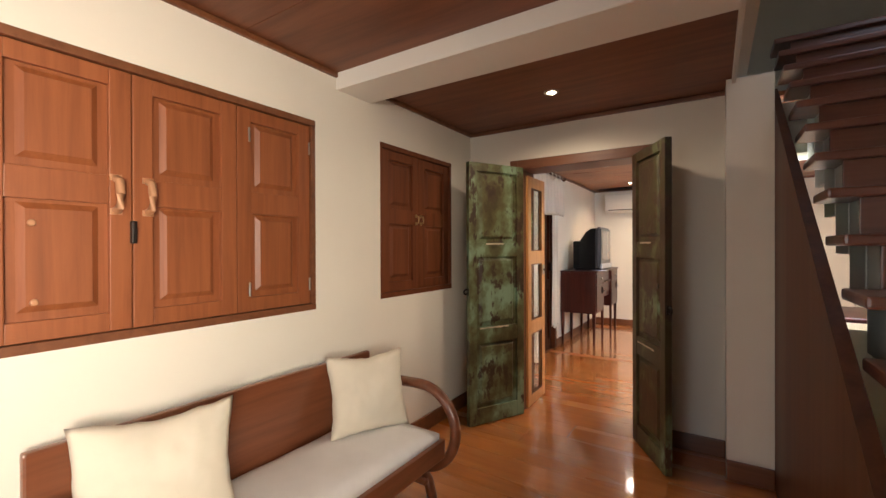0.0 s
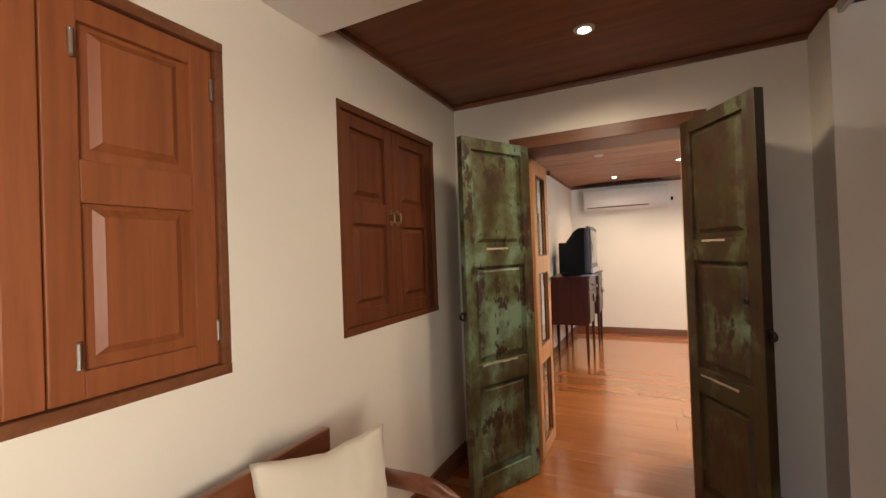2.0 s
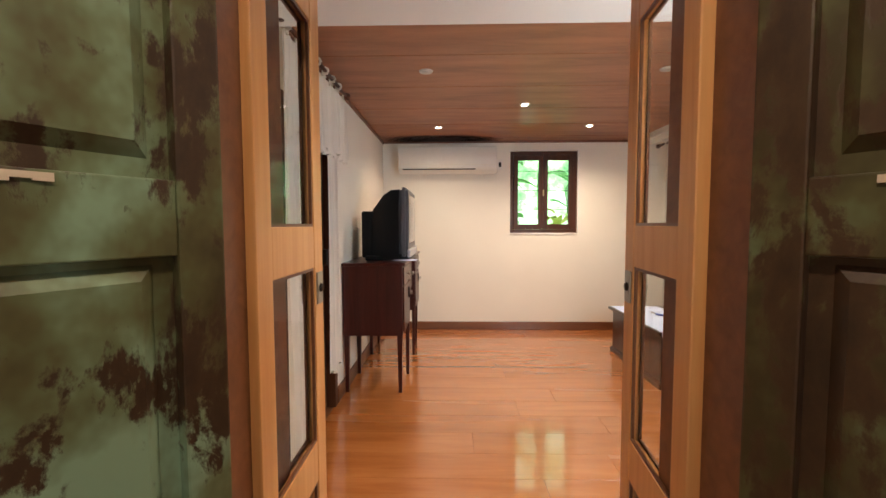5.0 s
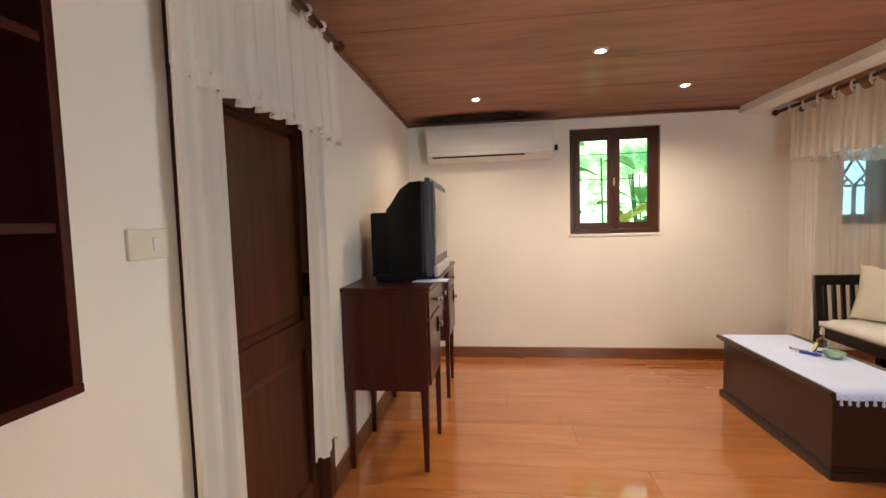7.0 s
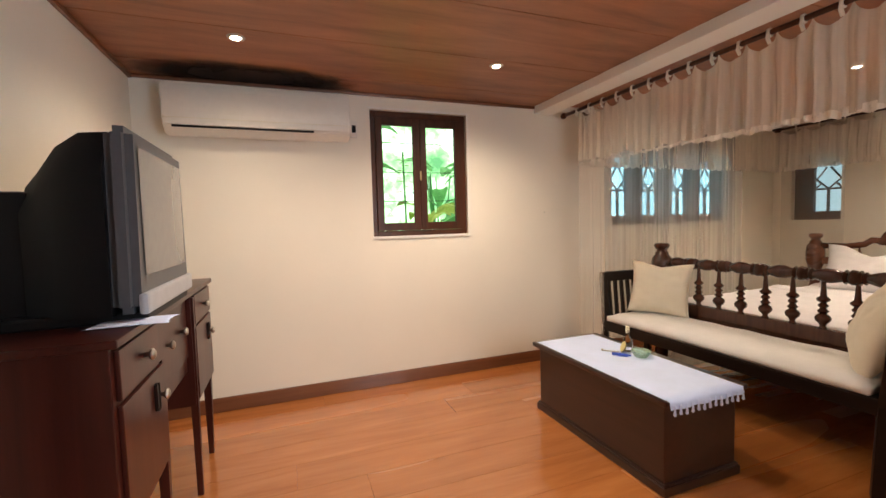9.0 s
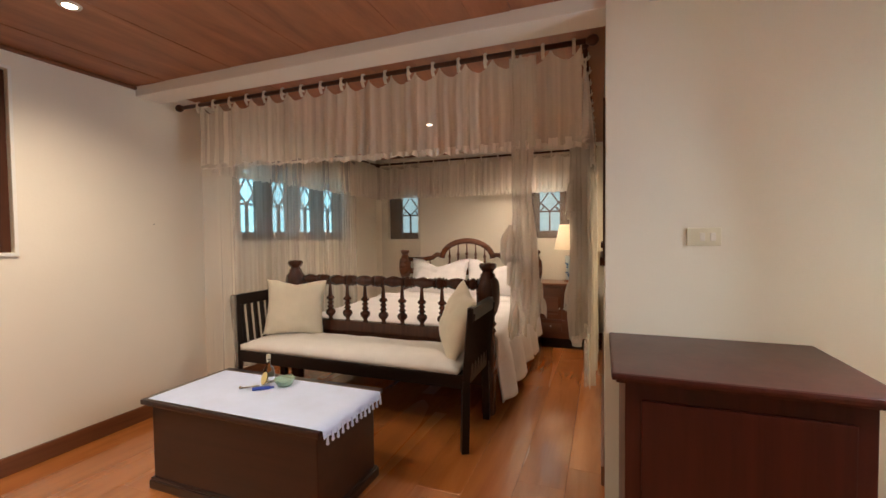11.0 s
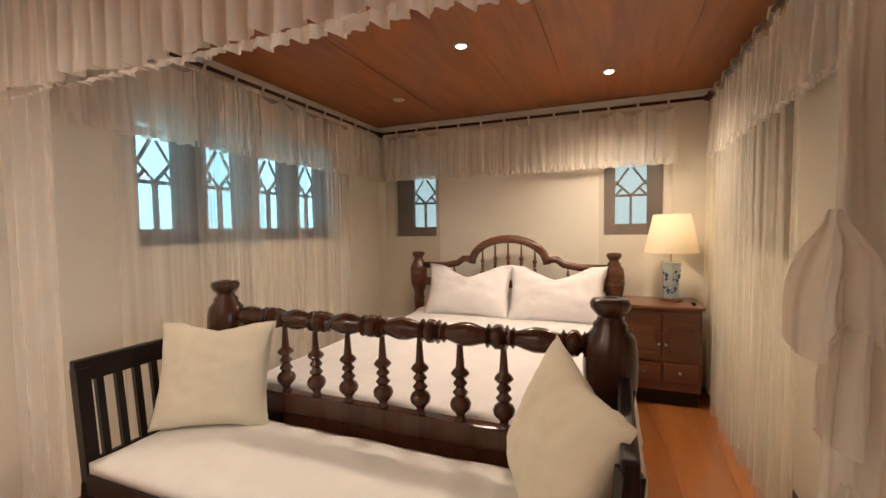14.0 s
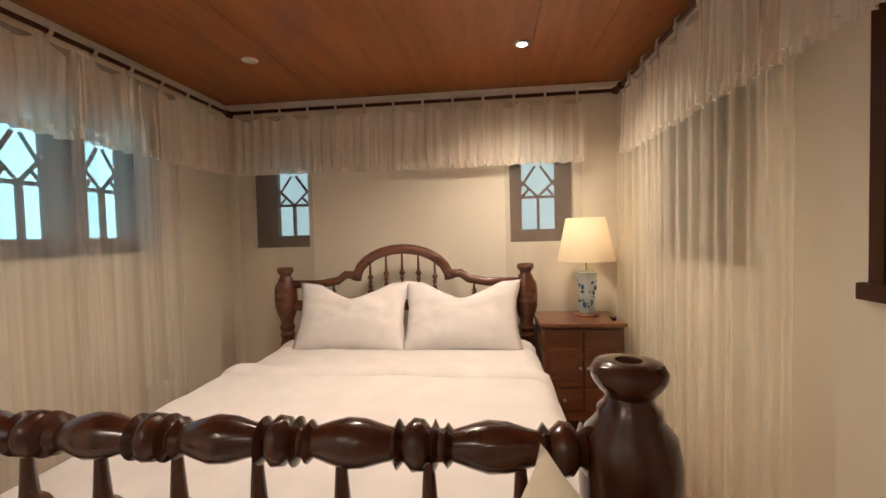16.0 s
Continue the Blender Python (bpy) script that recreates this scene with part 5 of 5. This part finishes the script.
for k in range(13):
    x = 0.80 + 0.48 * k / 12
    y = 6.172
    lathe(bm, [(0.004, 0.0), (0.006, -0.008), (0.004, -0.014), (0.008, -0.045), (0.003, -0.05)], (x, y, 0.492 + 0.003 * math.sin(k * 2.1)), 7)
tagged(mesh("runner_tassels", bm, RUNNER, bpy.data.objects["table_runner"], True), kind="stuff")

# ---- bench at the foot of the bed ----
def foot_bench():
    x0, x1, y0, y1 = 1.75, 2.28, 5.83, 7.73
    b = thing("daybed_bench", "black-brown wooden bench with slatted ends at the bed foot", "bench")
    bm = bmesh.new()
    box(bm, x0, x0 + 0.04, y0, y1, 0.40, 0.49, 0.008)
    box(bm, x1 - 0.04, x1, y0, y1, 0.40, 0.49, 0.008)
    box(bm, x0 + 0.03, x1 - 0.03, y0, y1, 0.47, 0.492, 0.004)
    mesh("seat", bm, NEARBLACK, b)
    for y, s in ((y0, -1), (y1, 1)):
        for x, lean in ((x0 + 0.025, -0.035), (x1 - 0.025, 0.02)):
            bm = bmesh.new()
            pts = [(x + lean, y, 0), (x, y, 0.45), (x - (0.0 if x < 1.9 else -0.02), y + s * 0.04, 0.89)]
            for p, q in zip(pts, pts[1:]):
                tube(bm, [p, q], 0.034, 4)
            mesh("leg", bm, NEARBLACK, b)
        bm = bmesh.new()
        box(bm, x0, x1, y + s * 0.04 - 0.02, y + s * 0.04 + 0.02, 0.835, 0.925, 0.008)
        mesh("end_rail", bm, NEARBLACK, b)
        bm = bmesh.new()
        box(bm, x0 + 0.03, x1 - 0.03, y - 0.015, y + 0.015, 0.42, 0.53, 0.006)
        mesh("lower_end_rail", bm, NEARBLACK, b)
        for k in range(6):
            x = x0 + 0.085 + k * 0.072
            bm = bmesh.new()
            tube(bm, [(x, y, 0.47), (x, y + s * 0.036, 0.84)], 0.018, 4)
            mesh("slat", bm, NEARBLACK, b)
    bm = bmesh.new()
    slab(bm, x0 + 0.0, x1, y0 + 0.05, y1 - 0.035, 0.493, 0.555, 0.02)
    tagged(mesh("seat_cushion", bm, SEATCLOTH, None, True), "long off-white seat cushion on the dark bench", "cushion")


foot_bench()
pillow("throw_pillow", 0.47, 0.45, 0.17, CREAM, Matrix.Translation((2.13, 7.47, 0.785)) @ Matrix.Rotation(radians(-58), 4, "Z") @ Matrix.Rotation(radians(-14), 4, "X") @ Matrix.Rotation(radians(3), 4, "Y"), "cream cotton throw pillow on the dark bench", "throw pillows", 0.05, 3)
pillow("throw_pillow", 0.50, 0.47, 0.20, CREAM, Matrix.Translation((2.05, 5.975, 0.775)) @ Matrix.Rotation(radians(-150), 4, "Z") @ Matrix.Rotation(radians(-18), 4, "X") @ Matrix.Rotation(radians(10), 4, "Y"), "grey-shaded cream throw pillow on the dark bench", "throw pillows", 0.04, 4)


# ---- the bed ----
def bead_profile(length, r):
    """A turned rail along its length: long swells between groups of beads."""
    rows = [(r * 0.6, 0.0)]
    n = 6
    for k in range(n):
        a, seg = k * length / n, length / n
        for s, rr in ((0.02, 0.75), (0.05, 1.15), (0.08, 0.72), (0.13, 1.12), (0.20, 1.18), (0.27, 0.76), (0.31, 1.12), (0.35, 0.74), (0.42, 0.85), (0.55, 1.10), (0.68, 1.15), (0.80, 0.95), (0.92, 0.70), (0.96, 1.0), (0.99, 0.74)):
            rows.append((r * rr, a + s * seg))
    rows.append((r * 0.6, length))
    return rows


SPINDLE = [(r * (1.22 if h < 0.22 else 0.95), h) for r, h in [(0.014, 0.0), (0.019, 0.008), (0.013, 0.02), (0.017, 0.034), (0.033, 0.056), (0.036, 0.074), (0.030, 0.09), (0.015, 0.104), (0.022, 0.113), (0.026, 0.121), (0.018, 0.131), (0.014, 0.142), (0.020, 0.15), (0.024, 0.158), (0.020, 0.166), (0.013, 0.177), (0.026, 0.189), (0.031, 0.199), (0.025, 0.211), (0.019, 0.222), (0.017, 0.25), (0.012, 0.32), (0.009, 0.37)]]
POST = [(0.055, 0.0), (0.065, 0.02), (0.065, 0.30), (0.05, 0.34), (0.062, 0.38), (0.075, 0.45), (0.07, 0.56), (0.055, 0.62), (0.072, 0.645), (0.055, 0.67), (0.075, 0.70), (0.058, 0.725), (0.060, 0.76), (0.083, 0.80), (0.102, 0.86), (0.106, 0.93), (0.104, 0.99), (0.094, 1.035), (0.066, 1.064), (0.066, 1.08), (0.052, 1.092), (0.048, 1.105), (0.062, 1.118), (0.076, 1.135), (0.079, 1.15), (0.070, 1.165), (0.045, 1.17), (0.028, 1.17), (0.024, 1.155)]


def bed():
    b = thing("bed", "dark turned-wood double bed with spindled foot and arched head", "bed")
    FXB, Y0, Y1 = 2.36, 5.835, 7.655
    for y in (Y0, Y1):
        turned("foot_post", [(r * 0.86, h) for r, h in POST], DARKWOOD, b, (FXB, y, 0), 28)
    bm = bmesh.new()
    prof = bead_profile(Y1 - Y0 - 0.14, 0.042)
    lathe(bm, prof, (FXB, Y0 + 0.07, 1.0), 20, "y")
    crisp(mesh("foot_rail", bm, DARKWOOD, b), 60)
    block("lower_foot_rail", (FXB - 0.03, FXB + 0.03, Y0 + 0.05, Y1 - 0.05, 0.55, 0.65), DARKWOOD, b, 0.01)
    block("foot_board", (FXB - 0.02, FXB + 0.02, Y0 + 0.05, Y1 - 0.05, 0.22, 0.55), DARKWOOD, b, 0.004)
    sp = None
    for k in range(9):
        y = 6.035 + k * 0.1775
        if sp is None:
            sp = turned("spindle", [(r, h * 0.98) for r, h in SPINDLE], DARKWOOD, b, (0, 0, 0), 16)
            ob = sp
        else:
            ob = sp.copy()
            scene.collection.objects.link(ob)
        ob.matrix_basis = Matrix.Translation((FXB, y, 0.645))
    for y in (Y0 + 0.02, Y1 - 0.02):
        block("side_rail", (FXB, 4.66, y - 0.02, y + 0.02, 0.22, 0.42), DARKWOOD, b, 0.006)
    HX = 4.70
    hp = [(r * 0.82, h * 1.01) for r, h in POST]
    for y in (5.82, 7.68):
        turned("head_post", hp, HEADWOOD, b, (HX, y, 0), 24)
    bm = bmesh.new()
    pts2 = []
    for k in range(15):
        a = radians(180 - 180 * k / 14)
        pts2.append((HX, 6.745 - 0.36 * math.cos(a), 1.07 + 0.235 * math.sin(a)))
    tube(bm, [(HX, 5.86, 1.045), (HX, 6.10, 1.045), (HX, 6.24, 1.07), (HX, 6.30, 1.115), (HX, 6.38, 1.11)], 0.032, 12)
    tube(bm, [(HX, 7.63, 1.045), (HX, 7.39, 1.045), (HX, 7.25, 1.07), (HX, 7.19, 1.115), (HX, 7.11, 1.11)], 0.032, 12)
    tube(bm, pts2, 0.038, 14)
    mesh("arched_rail", bm, HEADWOOD, b, True)
    block("head_rail", (HX - 0.025, HX + 0.025, 5.86, 7.63, 0.84, 0.92), HEADWOOD, b, 0.01)
    for k in range(5):
        y = 6.745 + (k - 2) * 0.125
        h = 0.235 * math.sqrt(max(0, 1 - ((k - 2) * 0.125 / 0.36) ** 2)) + 0.15
        s = h / 0.37
        turned("head_spindle", [(r * 0.62, z * s) for r, z in SPINDLE], HEADWOOD, b, (HX, y, 0.92), 14)
    for y in (6.0, 6.2, 7.29, 7.49):
        turned("head_spindle", [(r * 0.62, z * 0.34) for r, z in SPINDLE], HEADWOOD, b, (HX, y, 0.92), 14)
    bm = bmesh.new()
    slab(bm, 2.42, 4.66, 5.82, 7.62, 0.30, 0.60, 0.04)
    mesh("mattress", bm, LINEN, b, True)


bed()


def coverlet(name, x0, x1, z, drop_s, drop_n, label, seed):
    bm = bmesh.new()
    nx, ny = 120, 90
    half, mid = 0.915, 6.72
    g = {}
    for i in range(nx + 1):
        x = x0 + (x1 - x0) * i / nx
        for j in range(ny + 1):
            total = drop_s + 2 * half + drop_n
            s = -half - drop_s + total * j / ny
            if abs(s) <= half:
                y, zz = s, z + 0.012 * noise.noise((x * 2.5, s * 2.5, seed)) + 0.006 * noise.noise((x * 7, s * 7, seed))
                e = half - abs(s)
                if e < 0.08:
                    zz -= 0.03 * (1 - e / 0.08) ** 2
            else:
                d = abs(s) - half
                sg = math.copysign(1, s)
                w = 0.035 * math.sin(x * 15 + 2 * noise.noise((x * 3, seed, 0))) * min(1, d / 0.2)
                y = sg * (half + 0.015 + 0.16 * d + w)
                zz = z - 0.03 - d + 0.03 * noise.noise((x * 3, d, seed)) * d / 0.3
                zz = max(zz, 0.03)
            if i == 0:
                zz -= 0.02
            if x > x1 - 0.12 and abs(s) <= half + 0.1:
                zz += 0.022 * math.sin(math.pi * min(1, (x - x1 + 0.12) / 0.12) * 0.85)
            zz -= 0.020 * math.exp(-((x - x1 + 0.14 + 0.01 * math.sin(s * 3)) / 0.016) ** 2)
            g[i, j] = bm.verts.new((x, mid + y, zz))
    for i in range(nx):
        for j in range(ny):
            bm.faces.new((g[i, j], g[i + 1, j], g[i + 1, j + 1], g[i, j + 1]))
    ob = mesh(name, bm, LINEN, None, True)
    md = ob.modifiers.new("thick", "SOLIDIFY")
    md.thickness, md.offset = 0.018, 1
    return tagged(ob, label, "bedding")


coverlet("bed_sheet", 3.55, 4.62, 0.600, 0.36, 0.2, "smooth white bed sheet tucked under the pillows", 2)
coverlet("duvet", 2.43, 3.92, 0.632, 0.50, 0.25, "white duvet draped over the bed, hanging at the side", 4)
for y, s in ((7.085, 5), (6.285, 6)):
    pillow("bed_pillow", 0.81, 0.50, 0.19, LINEN, Matrix.Translation((4.50, y, 0.83)) @ Matrix.Rotation(radians(-90), 4, "Z") @ Matrix.Rotation(radians(-24), 4, "X"), "white cotton bed pillow propped on the headboard", "bed pillows", 0.26, s)

# ---- bedside cabinet and lamp ----
c = thing("nightstand", "dark wooden bedside cabinet with two doors and drawers", "nightstand", pose(4.42, 5.20, 0))
block("body", (0.02, 0.44, 0.0, 0.54, 0.12, 0.765), HEADWOOD, c, 0.004)
block("plinth", (0.05, 0.44, 0.02, 0.52, 0.0, 0.12), NEARBLACK, c, 0.004)
block("top", (-0.01, 0.45, -0.015, 0.555, 0.765, 0.79), BENCHWOOD, c, 0.006)
for y0 in (0.02, 0.275):
    d = block("door", (0.004, 0.02, y0, y0 + 0.245, 0.36, 0.745), HEADWOOD, c, 0.004)
    block("door_panel", (-0.002, 0.006, y0 + 0.04, y0 + 0.205, 0.40, 0.62), HEADWOOD, d, 0.004)
    block("drawer", (0.004, 0.02, y0, y0 + 0.245, 0.20, 0.345), HEADWOOD, c, 0.004)
for y, z in ((0.245, 0.49), (0.295, 0.49), (0.15, 0.275), (0.40, 0.275)):
    bm = bmesh.new()
    lathe(bm, [(0.005, 0.0), (0.005, -0.012), (0.011, -0.017), (0.011, -0.024), (0.005, -0.028)], (0.004, y, z), 12, "x")
    mesh("knob", bm, METAL, c, True)
l = thing("table_lamp", "blue and white china lamp with lit cream shade", "lamp", pose(4.70, 5.385, 0.79))
turned("base", [(0.085, 0.0), (0.088, 0.008), (0.080, 0.02), (0.06, 0.024)], BENCHWOOD, l, seg=24)
bm = bmesh.new()
lathe(bm, [(0.058, 0.024), (0.062, 0.03), (0.060, 0.06), (0.066, 0.20), (0.076, 0.295), (0.080, 0.315), (0.074, 0.32), (0.05, 0.322)], seg=6)
mesh("vase", bm, BLUECLAY, l)
rnd = random.Random(9)
bm = bmesh.new()
for k in range(26):
    a, z = rnd.choice((150, 180, 210, 120, 240)) + rnd.uniform(-9, 9), rnd.uniform(0.06, 0.27)
    rr = 0.0585 + 0.012 * z / 0.3
    s = rnd.uniform(0.006, 0.014)
    p = Vector((rr * math.cos(radians(a)), rr * math.sin(radians(a)), z))
    bmesh.ops.create_icosphere(bm, subdivisions=1, radius=s, matrix=Matrix.Translation(p) @ Matrix.Diagonal((0.35, 1, rnd.uniform(0.6, 1.8), 1)))
tagged(mesh("painted_pattern", bm, BLUEINK, l), kind="stuff")
turned("stem", [(0.008, 0.32), (0.008, 0.50), (0.012, 0.505), (0.012, 0.52)], BRASS, l, seg=12)
bm = bmesh.new()
seg = 40
for r0, r1 in ((0.135, 0.205),):
    a = [[bm.verts.new((r * math.cos(2 * math.pi * k / seg), r * math.sin(2 * math.pi * k / seg), z)) for k in range(seg)] for r, z in ((0.205, 0.40), (0.20, 0.412), (0.14, 0.698), (0.136, 0.71))]
    for q, w in zip(a, a[1:]):
        for k in range(seg):
            bm.faces.new((q[k], q[(k + 1) % seg], w[(k + 1) % seg], w[k]))
mesh("shade", bm, SHADE, l, True)
bm = bmesh.new()
bmesh.ops.create_uvsphere(bm, u_segments=14, v_segments=10, radius=0.03, matrix=Matrix.Translation((0, 0, 0.55)))
mesh("bulb", bm, SHADEBULB, l, True)
bulb = new("lamp_bulb_light", bpy.data.lights.new("lamp_bulb_light", "POINT"))
bulb.data.energy, bulb.data.color, bulb.data.shadow_soft_size = 1.7, (1.0, 0.74, 0.52), 0.04
bulb.location = (4.70, 5.385, 1.375)

bm = bmesh.new()
tube(bm, [(4.60, 5.25, 0.797), (4.55, 5.235, 0.797), (4.52, 5.245, 0.797)], 0.006, 8)
box(bm, 4.49, 4.535, 5.235, 5.26, 0.791, 0.812, 0.004)
mesh("cord_switch", bm, BLACKPLASTIC, l).matrix_basis = Matrix.Translation((-4.70, -5.385, -0.79))


def wall_plug(at):
    p = thing("wall_plug", "tiny dark screw plug in the cream plaster", "wall plug", at, "wall plugs")
    turned("plug", [(0.004, -0.003), (0.0045, 0.002), (0.002, 0.003)], IRON, p, seg=10, axis="y")


wall_plug(Matrix.Translation((1.509, FAR, 1.494)))
wall_plug(Matrix.Translation((1.51, SIDE, 1.50)) @ Matrix.Rotation(radians(180), 4, "Z"))

# ---- floorboards ----
floor = structure(block("floor", (LW - 0.16, BACK + 0.2, -2.76, FAR + 0.2, -0.12, -0.004), TRIM, bev=0), "glossy red-brown wooden plank floor", "floor")
rnd = random.Random(3)
shared = {}
BW = 0.26
y = -2.6
while y < FAR - 0.001:
    wid = min(BW, FAR - y)
    x = LW - rnd.uniform(0, 1.2)
    end = BACK if y + wid > SIDE - 0.1 else 1.46
    while x < end - 0.01:
        ln = rnd.choice((1.8, 2.4, 3.0))
        a, e = max(x, LW), min(x + ln, end)
        if e - a > 0.02:
            key = (round(e - a, 2), round(wid, 3))
            if key not in shared:
                bm = bmesh.new()
                box(bm, 0.0003, e - a - 0.0003, 0.0004, wid - 0.0004, -0.018, 0.0, 0)
                bmesh.ops.bevel(bm, geom=[k for k in bm.edges if all(v.co.z > -0.001 for v in k.verts)], offset=0.0008, segments=1, affect="EDGES")
                me = bpy.data.meshes.new("floorboard")
                bm.to_mesh(me)
                bm.free()
                me.materials.append(FLOORWOOD)
                shared[key] = me
            o = new("floorboard", shared[key])
            o.parent = floor
            o.location = (a, y, 0.0)
        x += ln
    y += wid
